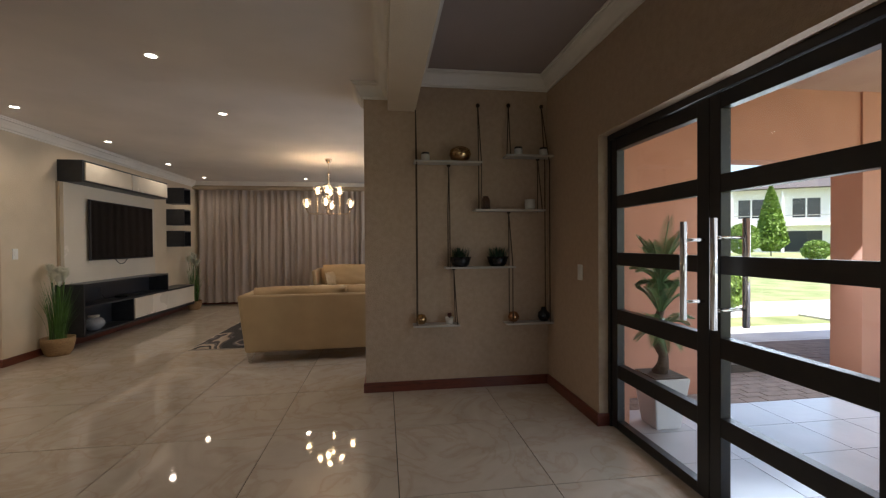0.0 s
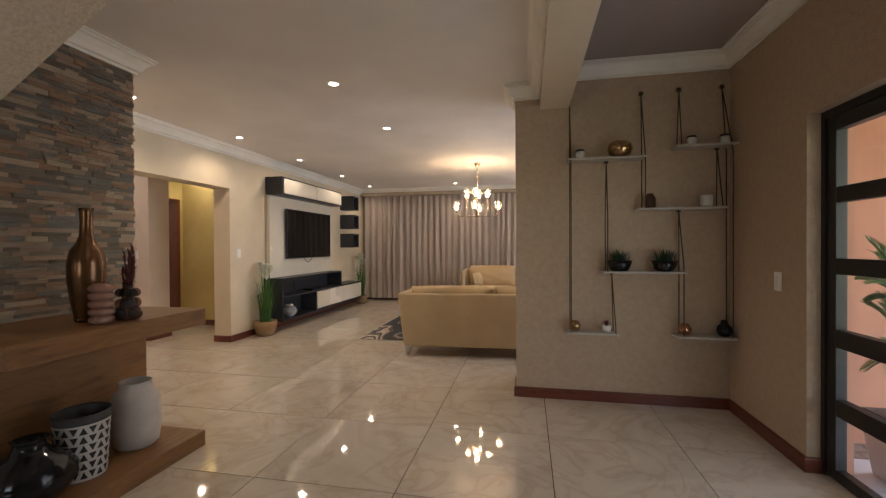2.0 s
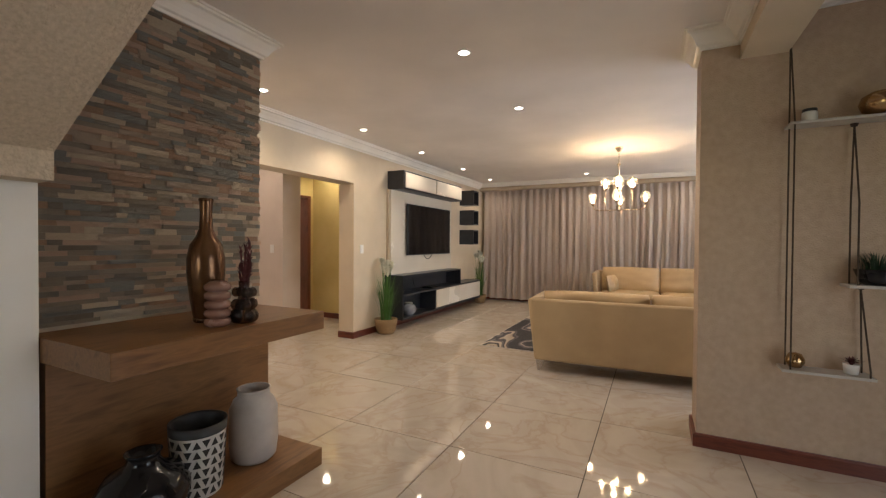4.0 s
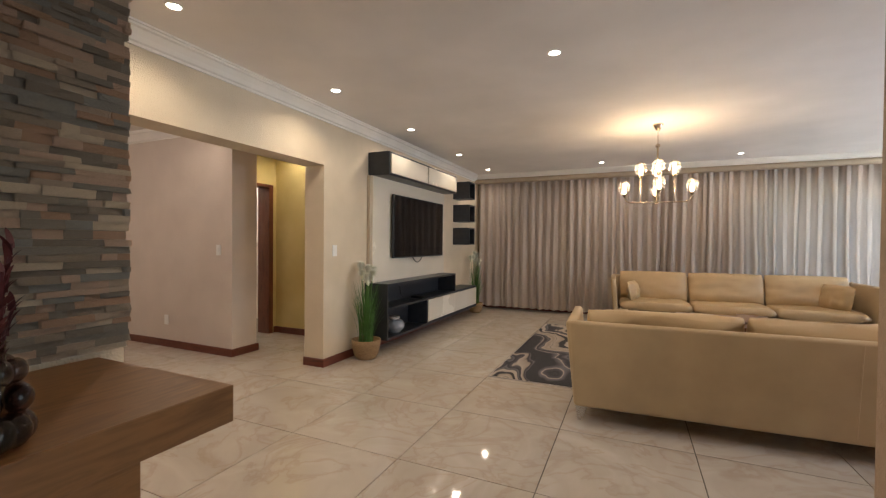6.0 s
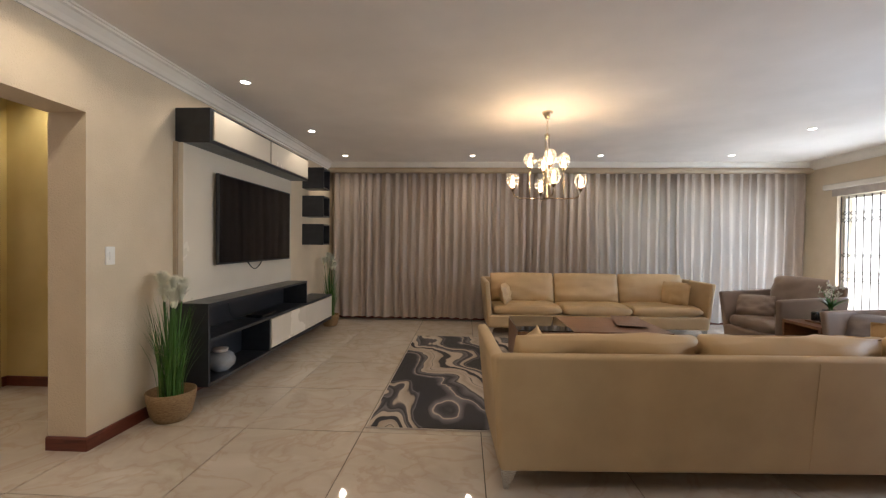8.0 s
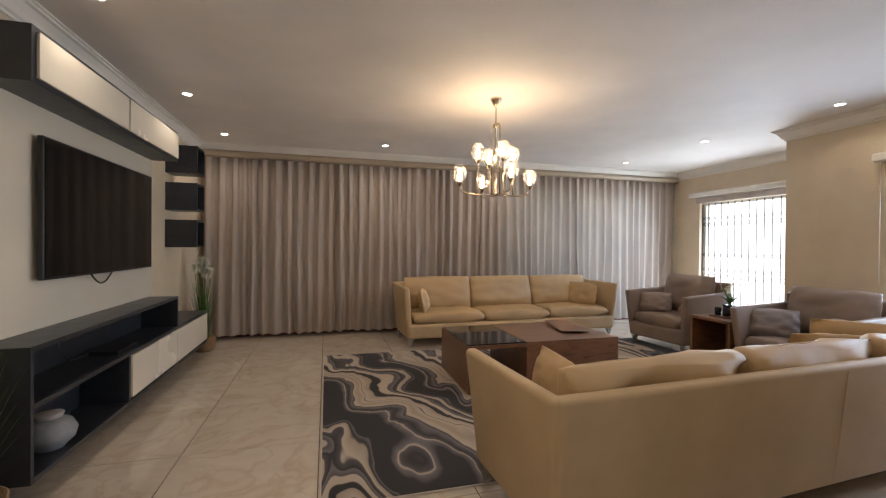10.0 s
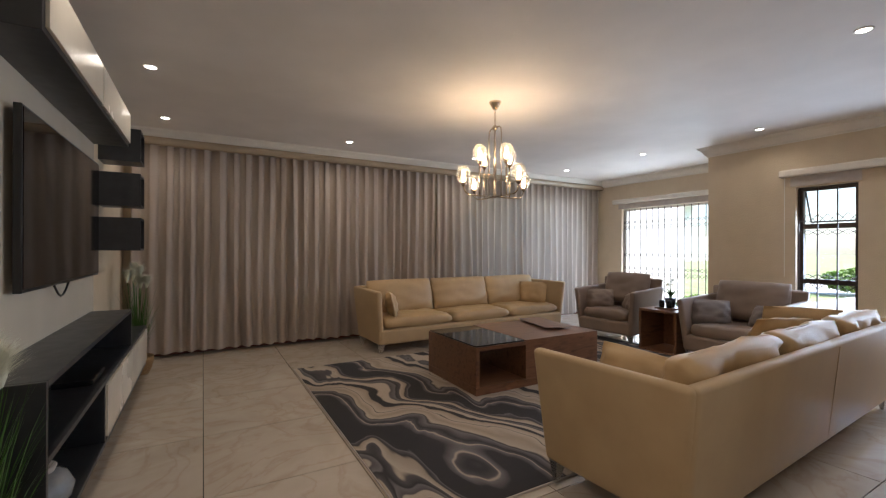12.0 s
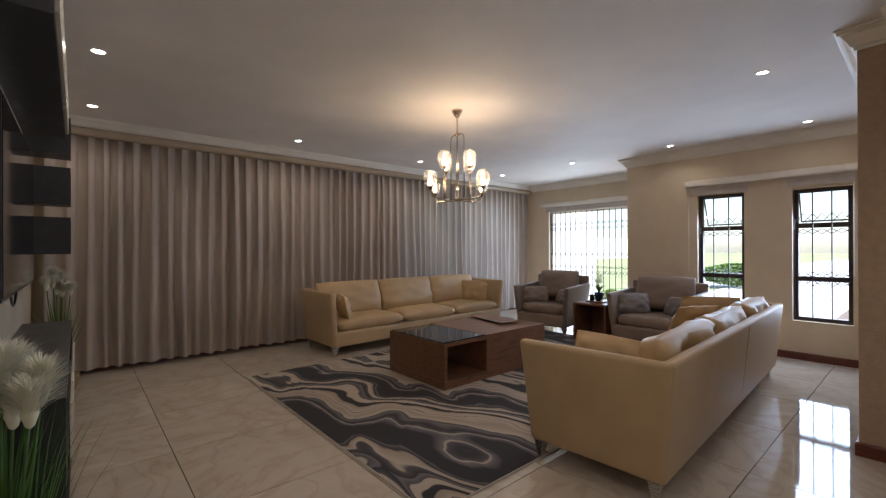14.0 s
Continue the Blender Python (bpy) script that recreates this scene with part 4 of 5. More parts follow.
rug = thing("rug", -0.78, 7.80, 0, 0, "marbled charcoal, grey and cream rug under the coffee table", "rug")
part("woven_face", block(-2.15, 2.15, -1.48, 1.48, 0.001, 0.013, bevel=0.004), RUG, rug)
b = block(-2.156, 2.156, -1.486, -1.480, 0.001, 0.011)
box(b, -2.156, 2.156, 1.480, 1.486, 0.001, 0.011)
box(b, -2.156, -2.150, -1.48, 1.48, 0.001, 0.011)
box(b, 2.150, 2.156, -1.48, 1.48, 0.001, 0.011)
part("edging", b, STONEWARE, rug, "stitched grey edging")


def coffee_table():
    t = thing("coffee_table", -1.71, 7.63, 0.014, 0, "walnut coffee table with a black glass end, on the marbled rug", "coffee table")
    L, Dp, H = 1.53, 0.89, 0.435
    part("base", block(0.0, L, 0.0, Dp, 0.0, 0.07, bevel=0.002), WALNUT, t)
    part("end_panel", block(0.0, 0.035, 0, Dp, 0.071, H - 0.012, bevel=0.002), WALNUT, t)
    b = block(0.56, L, 0.0, Dp, 0.071, H, bevel=0.002)
    part("cabinet", b, WALNUT, t)
    part("frame_top", block(0.036, 0.559, 0.0, Dp, H - 0.045, H - 0.013), WALNUT, t)
    part("glass_top", block(0.005, 0.556, 0.02, Dp - 0.02, H - 0.012, H - 0.002, bevel=0.001), BLACKGLASS, t, "inset black glass top")
    tr = thing("tray", -0.42, 8.18, 0.45, 78, "shallow dark wooden tray on the coffee table", "tray")
    b = bmesh.new()
    hexa(b, [(-0.24, -0.10, 0), (0.24, -0.10, 0), (0.24, 0.10, 0), (-0.24, 0.10, 0)], [(-0.33, -0.155, 0.022), (0.33, -0.155, 0.022), (0.33, 0.155, 0.022), (-0.33, 0.155, 0.022)], 0.004)
    part("dish", b, WALNUT, tr)


coffee_table()


def side_table():
    t = thing("side_table", 1.18, 7.61, 0.0, 0, "open red-brown wooden cube side table between the armchairs", "side table")
    part("top", block(0, 0.50, 0, 0.50, 0.51, 0.54, bevel=0.002), WALNUT, t)
    part("side", block(0, 0.50, 0, 0.03, 0.03, 0.509), WALNUT, t)
    part("side", block(0, 0.50, 0.47, 0.50, 0.03, 0.509), WALNUT, t)
    part("bottom", block(0, 0.50, 0, 0.50, 0.0, 0.03), WALNUT, t)
    part("back", block(0.48, 0.5, 0.031, 0.469, 0.031, 0.509), WALNUT, t)
    s = thing("serving_tray", 1.46, 7.86, 0.54, 0, "small red-brown tray on the side table", "tray")
    part("dish", block(-0.15, 0.15, -0.12, 0.12, 0.0, 0.02, bevel=0.004), WALNUT, s)
    o = thing("orchid", 1.48, 7.87, 0.561, 0, "small white flowering orchid in a dark pot on the side table", "plant")
    o.scale = (1.25, 1.25, 1.3)
    b = bmesh.new()
    lathe(b, [(0, 0), (0.04, 0), (0.055, 0.09), (0.048, 0.09), (0, 0.075)])
    part("pot", b, BLACKGLAZE, o, smooth=True)
    b = bmesh.new()
    r = random.Random(8)
    for i in range(12):
        blade(b, (0, 0, 0.08), i * 0.52, 0.10 + 0.05 * r.random(), 0.018, r.uniform(0.06, 0.15))
    part("leaves", b, LEAF, o)
    b = bmesh.new()
    for i in range(3):
        tube(b, [(0, 0, 0.08), (0.02 * i - 0.02, 0.01, 0.17), (0.05 * i - 0.05, 0.03, 0.25)], 0.003, 5)
    part("stems", b, LEAF, o)
    b = bmesh.new()
    for i in range(26):
        p = Vector((r.uniform(-0.075, 0.075), r.uniform(-0.05, 0.07), r.uniform(0.19, 0.29)))
        for k in range(5):
            a = k * 1.257 + i
            q = p + Vector((0.016 * math.cos(a), 0.012 * math.sin(a * 1.7), 0.016 * math.sin(a)))
            v = [b.verts.new(p), b.verts.new(q + Vector((0.006, 0.004, 0.006))), b.verts.new(q + Vector((0.004, 0.01, -0.006)))]
            b.faces.new(v)
    part("blossom", b, PETAL, o, "cluster of small white blossoms")
    for dx, dy in ((-0.09, -0.04), (-0.1, 0.05)):
        c = thing("glass_jar", 1.46 + dx, 7.86 + dy, 0.561, 0, "small dark glass jar on the side table tray", "jar", "jars on the tray")
        b = bmesh.new()
        lathe(b, [(0, 0), (0.03, 0), (0.033, 0.01), (0.033, 0.08), (0.025, 0.09), (0, 0.09)], sides=20)
        part("body", b, BLACKGLAZE, c, smooth=True)


side_table()


# ---- mantel unit and its vases ----
m_ = thing("mantel_unit", 0, 0, 0, 0, "brown oak console with thick mantel and plinth against the stone wall", "console")
part("mantel", block(-3.375, -2.71, 2.135, 3.235, 0.79, 0.895, bevel=0.003), OAK, m_)
part("back_panel", block(-3.375, -3.25, 2.150, 3.30, 0.101, 0.789, bevel=0.002), OAK, m_)
part("plinth_shelf", block(-3.375, -2.69, 2.135, 3.20, 0.0, 0.10, bevel=0.003), OAK, m_)


def vase(name, x, y, z, outline, mat, label, sides=36, squash=1.0):
    t = thing(name, x, y, z, 0, label, "vase")
    b = bmesh.new()
    lathe(b, outline, sides=sides, squash=squash)
    part("body", b, mat, t, smooth=True)
    return t


tall = vase("tall_vase", -2.993, 2.69, 0.896, [(0, 0), (0.06, 0), (0.075, 0.03), (0.095, 0.12), (0.112, 0.24), (0.112, 0.32), (0.095, 0.39), (0.06, 0.43), (0.042, 0.47), (0.036, 0.54), (0.040, 0.61), (0.042, 0.62), (0.034, 0.62), (0.030, 0.54), (0.0, 0.50)], BRONZE, "tall glossy bronze bottle vase on the wooden mantel")
ribbed = vase("ribbed_vase", -2.84, 2.644, 0.896, [(0, 0), (0.056, 0), (0.058, 0.24), (0.05, 0.248), (0.044, 0.24), (0, 0.20)], ROSE, "ribbed rose-brown glazed vase on the wooden mantel")
for i in range(5):
    b = bmesh.new()
    lathe(b, [(0.05, 0.003 + i * 0.048), (0.066, 0.004 + i * 0.048), (0.075, 0.013 + i * 0.048), (0.077, 0.024 + i * 0.048), (0.074, 0.036 + i * 0.048), (0.064, 0.045 + i * 0.048), (0.05, 0.046 + i * 0.048)], sides=36)
    part("ring", b, ROSE, ribbed, smooth=True)
b = bmesh.new()
lathe(b, [(0.0345, 0.606), (0.042, 0.608), (0.045, 0.615), (0.042, 0.623), (0.034, 0.623), (0.031, 0.612)], sides=36)
part("rim", b, BRONZE, tall, "rolled bronze lip", smooth=True)
b = bmesh.new()
lathe(b, [(0, 0.0), (0.064, 0.0), (0.072, 0.006), (0.078, 0.018), (0.076, 0.022), (0, 0.022)], sides=36)
part("foot", b, BRONZE, tall, "bronze foot ring", smooth=True)
bub = [(0, 0), (0.045, 0)]
for i, r0 in enumerate((0.052, 0.045, 0.038)):
    bub += [(r0 * 0.9, 0.01 + i * 0.065), (r0 * 0.95, 0.035 + i * 0.065), (r0 * 0.8, 0.062 + i * 0.065)]
bub += [(0.03, 0.20), (0.032, 0.22), (0.028, 0.22), (0, 0.2)]
bv = vase("bubble_vase", -2.806, 2.764, 0.896, bub, SMOKE, "smoky bubbled glass vase with dried burgundy stems on the mantel")
r_ = random.Random(4)
for i in range(10):
    b = bmesh.new()
    a = r_.uniform(0, 6.28)
    ex, ey, ez = 0.045 * math.cos(a), 0.045 * math.sin(a), r_.uniform(0.27, 0.42)
    tube(b, [(0, 0, 0.05), (ex * 0.3, ey * 0.3, ez * 0.6), (ex, ey, ez)], 0.004, 5)
    for k in range(14):
        blade(b, (ex * (0.3 + 0.05 * k), ey * (0.3 + 0.05 * k), ez * (0.5 + 0.037 * k)), r_.uniform(0, 6.28), 0.05, 0.011, 0.03)
    part("dried_stem", b, BURGUNDY, bv, "dried burgundy leafy stem")
for i in range(18):
    a, level = i * 1.15, i % 3
    rb = (0.036, 0.031, 0.026)[level]
    b = bmesh.new()
    bmesh.ops.create_uvsphere(b, u_segments=14, v_segments=10, radius=rb, matrix=Matrix.Translation((0.052 * math.cos(a), 0.052 * math.sin(a), 0.037 + level * 0.062)))
    part("bubble", b, SMOKE, bv, "round smoky glass bubble", smooth=True)
tall.scale, ribbed.scale, bv.scale = (0.78, 0.78, 1.0), (0.77, 0.77, 0.87), (0.80, 0.80, 0.95)
vase("round_vase", -2.90, 2.345, 0.101, [(0, 0), (0.08, 0), (0.13, 0.03), (0.175, 0.10), (0.175, 0.15), (0.14, 0.21), (0.08, 0.245), (0.06, 0.27), (0.062, 0.30), (0.07, 0.305), (0.055, 0.305), (0.05, 0.26), (0, 0.22)], BLACKGLAZE, "squat round black glazed vase on the plinth shelf")
pv = vase("patterned_pot", -2.92, 2.60, 0.101, [(0, 0), (0.115, 0), (0.12, 0.01), (0.142, 0.33), (0.145, 0.335), (0.138, 0.335)], IVORY, "black and ivory triangle-patterned pot on the plinth shelf")
b = bmesh.new()
for row in range(6):
    for i in range(20):
        a0 = 2 * math.pi * i / 20
        z0 = 0.018 + row * 0.046
        up = i % 2 == 0
        ra, rb = 0.1237 + z0 * 0.069, 0.1237 + (z0 + 0.036) * 0.069
        w = 0.145
        low, high = (ra, z0), (rb, z0 + 0.036)
        tip, base = (high, low) if up else (low, high)
        v = []
        for a, (rr, z) in ((a0, tip), (a0 + w, base), (a0, base), (a0 - w, base)):
            v.append(b.verts.new(((rr + 0.0012) * math.cos(a), (rr + 0.0012) * math.sin(a), z)))
        b.faces.new((v[0], v[1], v[2]))
        b.faces.new((v[0], v[2], v[3]))
pv.scale = (0.87, 0.87, 1.0)
part("triangle_pattern", b, INK, pv, "printed black triangles")
b = bmesh.new()
lathe(b, [(0.1435, 0.295), (0.1465, 0.34), (0.137, 0.34), (0.13, 0.295)])
part("rim", b, INK, pv, "black rim", smooth=True)
b = bmesh.new()
lathe(b, [(0.134, 0.331), (0.126, 0.298), (0.1, 0.08), (0, 0.07)])
part("lining", b, INK, pv, "black inside", smooth=True)
vase("stoneware_vase", -2.95, 2.94, 0.101, [(0, 0), (0.10, 0), (0.118, 0.02), (0.128, 0.10), (0.125, 0.28), (0.105, 0.33), (0.085, 0.345), (0.082, 0.375), (0.09, 0.39), (0.08, 0.39), (0.07, 0.35), (0, 0.3)], STONEWARE, "matt grey stoneware vase on the plinth shelf")


# ---- rope shelves ----
YF, YB = 4.335, 4.475
SHELVES = [(-0.28, 0.31, 2.003), (0.525, 0.955, 2.07), (0.245, 0.875, 1.59), (-0.015, 0.602, 1.09), (-0.297, 0.105, 0.595), (0.525, 0.945, 0.59)]
for x0, x1, z in SHELVES:
    s = thing("hanging_shelf", (x0 + x1) / 2, YB, z, 0, "thin pale board shelf hung on dark ropes", "shelf", "rope shelves on the entrance wall")
    h = (x1 - x0) / 2
    b = bmesh.new()
    hexa(b, [(-h, YF - YB, -0.016), (h, YF - YB, -0.016), (h, 0, -0.016), (-h, 0, -0.016)], [(-h, YF - YB, 0), (h, YF - YB, 0), (h, 0, 0), (-h, 0, 0)], 0.002)
    part("board", b, SHELF, s)
ROPES = [(-0.26, 2.53, [(-0.26, 0.595)]), (0.296, 2.52, [(0.30, 1.59)]), (0.577, 2.53, [(0.56, 2.07)]), (0.885, 2.53, [(0.915, 0.59)]),
         (0.03, 1.985, [(0.02, 1.09)]), (0.575, 1.575, [(0.575, 0.59)]), (0.85, 2.055, [(0.845, 1.59)]), (0.07, 1.075, [(0.08, 0.595)])]
for xk, zk, downs in ROPES:
    t = thing("shelf_rope", xk, 4.46, zk, 0, "dark twisted rope looped from a wall knob to a shelf", "rope", "ropes of the wall shelves")
    b = bmesh.new()
    lathe(b, [(0, -0.018), (0.014, -0.014), (0.018, 0), (0.014, 0.014), (0, 0.018)], sides=12)
    part("knob", b, ROPE, t, "dark wooden knob", smooth=True)
    for xd, zd in downs:
        for yy in (YF + 0.008, YB - 0.02):
            mid = 0.5 if zk - zd > 0.6 else 1.0
            zm = zk + (max(zd, min(zk - 0.45, 2.0)) - zk) * 1.0
            part("rope", tube(bmesh.new(), [(0, 0, 0), (xd - xk, yy - 4.46, zm - zk), (xd - xk, yy - 4.46, zd - zk - 0.018)], 0.0043, 6), ROPE, t)


def small(name, x, z, outline, mat, label, cat="ornament", y=4.405, group=""):
    t = thing(name, x, y, z + 0.001, 0, label, cat, group)
    b = bmesh.new()
    lathe(b, outline, sides=24)
    part("body", b, mat, t, smooth=True)
    return t


JAR = [(0, 0), (0.034, 0), (0.036, 0.006), (0.036, 0.055), (0.03, 0.06), (0, 0.06)]
for x, z in ((-0.18, 2.003), (0.65, 2.07), (0.885, 2.07)):
    j = small("candle_jar", x, z, JAR, IVORY, "small white candle jar with a dark lid on a hanging shelf", "candle", group="candle jars")
    b = bmesh.new()
    lathe(b, [(0, 0.061), (0.034, 0.061), (0.034, 0.075), (0, 0.077)], sides=20)
    part("lid", b, BLACK, j, "dark lid", smooth=True)
small("gold_bowl_vase", 0.125, 2.003, [(0, 0), (0.04, 0), (0.08, 0.025), (0.096, 0.065), (0.085, 0.105), (0.05, 0.128), (0.03, 0.132), (0, 0.128)], GOLD, "squat round antique-gold vase on a hanging shelf", "vase")
small("glass_jar", 0.35, 1.59, [(0, 0), (0.036, 0), (0.04, 0.01), (0.04, 0.08), (0.025, 0.105), (0.025, 0.115), (0, 0.115)], SMOKE, "smoky glass jar on a hanging shelf", "jar")
small("mug", 0.755, 1.59, [(0, 0), (0.035, 0), (0.044, 0.02), (0.046, 0.09), (0.042, 0.09), (0, 0.02)], IVORY, "white patterned mug on a hanging shelf", "mug")
for x in (0.12, 0.455):
    g = small("grass_bowl", x, 1.09, [(0, 0), (0.06, 0), (0.075, 0.02), (0.098, 0.085), (0.09, 0.085), (0, 0.07)], BLACKGLAZE, "black bowl of spiky dark green grass on a hanging shelf", "plant", group="grass bowls")
    b = bmesh.new()
    rr = random.Random(int(x * 100))
    for i in range(120):
        a, q = rr.uniform(0, 6.28), rr.uniform(0, 0.085)
        blade(b, (q * math.cos(a), 0.8 * q * math.sin(a), 0.07), a, rr.uniform(0.05, 0.13), 0.005, rr.uniform(0.0, 0.06))
    part("leaves", b, LEAF_DARK, g)
small("bronze_ball", -0.225, 0.595, [(0, 0), (0.03, 0.006), (0.046, 0.035), (0.046, 0.05), (0.03, 0.082), (0, 0.09)], GOLD, "small bronze ball ornament on a hanging shelf")
s = small("succulent", 0.02, 0.595, [(0, 0), (0.03, 0), (0.036, 0.055), (0.031, 0.055), (0, 0.045)], IVORY, "dark red succulent in a small white pot on a hanging shelf", "plant")
b = bmesh.new()
for i in range(22):
    blade(b, (0, 0, 0.045), i * 0.9, 0.06 - 0.0012 * i, 0.010, 0.015 + 0.0022 * i)
part("leaves", b, BURGUNDY, s)
small("copper_ball", 0.60, 0.59, [(0, 0), (0.03, 0.006), (0.05, 0.035), (0.05, 0.055), (0.03, 0.088), (0, 0.096)], COPPER, "copper ball ornament on a hanging shelf")
small("round_jar", 0.88, 0.59, [(0, 0), (0.035, 0.004), (0.055, 0.04), (0.05, 0.075), (0.025, 0.098), (0.022, 0.125), (0, 0.128)], BLACKGLAZE, "dark glazed round jar on a hanging shelf", "jar")


# ---- lobby door ----
d = thing("lobby_door_frame", -6.35, 0, 0, 0, "red-brown wooden door frame in the ochre lobby wall", "door frame")
b = block(-0.2, 0.015, 6.81, 6.88, 0, 2.06)
box(b, -0.2, 0.015, 6.12, 6.19, 0, 2.06)
part("jambs", b, REDWOOD, d)
part("head", block(-0.2, 0.015, 6.12, 6.88, 2.061, 2.10), REDWOOD, d)
# point lights without fixtures, added to fill the bathroom and the passage
lamp("bathroom_fill", "POINT", pose(-7.3, 6.9, 2.4), 7, (1.0, 0.93, 0.86), radius=0.08)
lamp("passage_fill", "POINT", pose(-6.8, 3.6, 2.5), 9, (1.0, 0.86, 0.80), radius=0.1)
downlight(-8.7, 5.3, power=4)
downlight(-6.1, 5.3, power=2)

# ---- outside the front door ----
b = block(1.137, 1.2, 3.58, 4.25, -0.15, 3.0)
box(b, 1.137, 1.2, 1.0, 3.58, 2.06, 3.0)
setting("porch_house_wall", b, ORANGE, "terracotta painted house wall on the porch")
setting("porch_slab", block(1.137, 6.0, -1.0, 3.9, -0.15, -0.058), GROUT, "porch floor slab of pale tiles")
setting("porch_wall", block(1.137, 2.28, 4.25, 4.5, -0.15, 3.0), ORANGE, "terracotta painted porch wall")
setting("porch_column_wall", block(4.1, 7.5, 4.3, 4.6, -0.15, 3.0), ORANGE, "terracotta painted porch wall")
setting("porch_lintel", block(1.2, 7.5, 4.32, 4.56, 2.06, 3.0), ORANGE, "terracotta painted porch lintel")
setting("porch_ceiling", block(1.2, 6.2, -1.0, 4.4, 2.75, 3.1), PORCHCEIL, "peach painted porch ceiling")
setting("paving_bed", block(1.2, 9.2, 3.9, 6.05, -0.16, -0.105), CONCRETE, "paved forecourt bed")
setting("pavement_far", block(-2.0, 30.0, 6.05, 6.95, -0.16, -0.1), CONCRETE, "sunlit pale concrete ground")
# unseen overhangs, added so no direct sun falls through the openings
setting("sun_block_south", block(-6.0, 3.0, -5.0, -2.81, 2.3, 2.4), WHITE, "added white slab out of view that keeps the sun out")
setting("sun_block_east", block(EAST + 0.19, 4.0, 4.9, 11.5, 2.905, 3.0), WHITE, "added white slab out of view that keeps the sun out")
# white wall stands in for the overexposed daylight behind the barred door
setting("white_view_wall", block(3.5, 7.9, 11.5, 11.7, -0.16, 3.2), HOUSE, "white wall added to whiten the view through the barred door")
# concrete added in place of lawn, so the window views burn out white
setting("driveway", block(7.5, 70.0, 2.0, 9.6, -0.16, -0.125), CONCRETE, "sunlit pale concrete ground")
setting("driveway_far", block(14.0, 70.0, 9.61, 12.5, -0.16, -0.125), CONCRETE, "sunlit pale concrete ground")
setting("patio", block(3.45, 7.49, 8.0, 16.0, -0.16, -0.12), CONCRETE, "pale concrete slab added to whiten the view through the barred door")
setting("step", block(1.14, 1.34, 1.9, 2.6, -0.049, -0.02, bevel=0.01), STONEWARE, "grey doormat step")
downlight(3.1, 3.0, 2.75, 5)


def palm(x, y):
    t = thing("potted_palm", x, y, -0.05, 0, "cycad palm in a tapered pale planter on the porch", "plant")
    b = bmesh.new()
    hexa(b, [(-0.095, -0.095, 0), (0.095, -0.095, 0), (0.095, 0.095, 0), (-0.095, 0.095, 0)], [(-0.14, -0.14, 0.37), (0.14, -0.14, 0.37), (0.14, 0.14, 0.37), (-0.14, 0.14, 0.37)], 0.012)
    part("planter", b, CONCRETE, t)
    part("soil", block(-0.125, 0.125, -0.125, 0.125, 0.355, 0.378), BARK, t)
    b = bmesh.new()
    tube(b, [(0.02 * math.sin(i), 0.015 * math.cos(i * 2), 0.37 + 0.07 * i) for i in range(11)], 0.042, 10, [1.3, 1.0, 0.8, 1.0, 0.8, 0.95, 0.7, 0.6, 0.5, 0.5, 0.4])
    part("trunk", b, BARK, t, smooth=True)
    r = random.Random(2)
    for z, count, length, rise in ((0.66, 8, 0.20, 0.0), (0.70, 10, 0.24, 0.12), (0.80, 10, 0.18, 0.26), (0.98, 10, 0.18, 0.10), (1.03, 12, 0.24, 0.20), (1.08, 12, 0.17, 0.36)):
        for k in range(count):
            a = 6.283 * k / count + z * 9 + r.uniform(-0.25, 0.25)
            d = Vector((math.cos(a), math.sin(a), 0))
            s = Vector((-d.y, d.x, 0))
            up = rise * r.uniform(0.8, 1.25) + r.uniform(-0.02, 0.04)
            b = bmesh.new()
            pts = []
            for i in range(35):
                u = i / 34
                pts.append(Vector((0, 0, z)) + d * (length * u * (1 - 0.12 * u)) + Vector((0, 0, up * u + 0.10 * u - 0.17 * u * u)))
            tube(b, pts[::3], 0.004, 4)
            for i in range(2, 35):
                way = (pts[i] - pts[i - 1]).normalized()
                for side in (-1, 1):
                    p = pts[i]
                    reach = 0.058 * math.sin(0.5 + 2.3 * i / 34)
                    q = p + s * side * reach + way * 0.050 + Vector((0, 0, 0.012))
                    mid = p + s * side * reach * 0.5 + way * 0.016 + Vector((0, 0, 0.014))
                    w = way * 0.0030
                    v = [b.verts.new(p - w * 0.6), b.verts.new(mid - w), b.verts.new(q), b.verts.new(mid + w), b.verts.new(p + w * 0.6)]
                    b.faces.new(v)
            part("frond", b, PALM, t)


palm(1.47, 3.62)


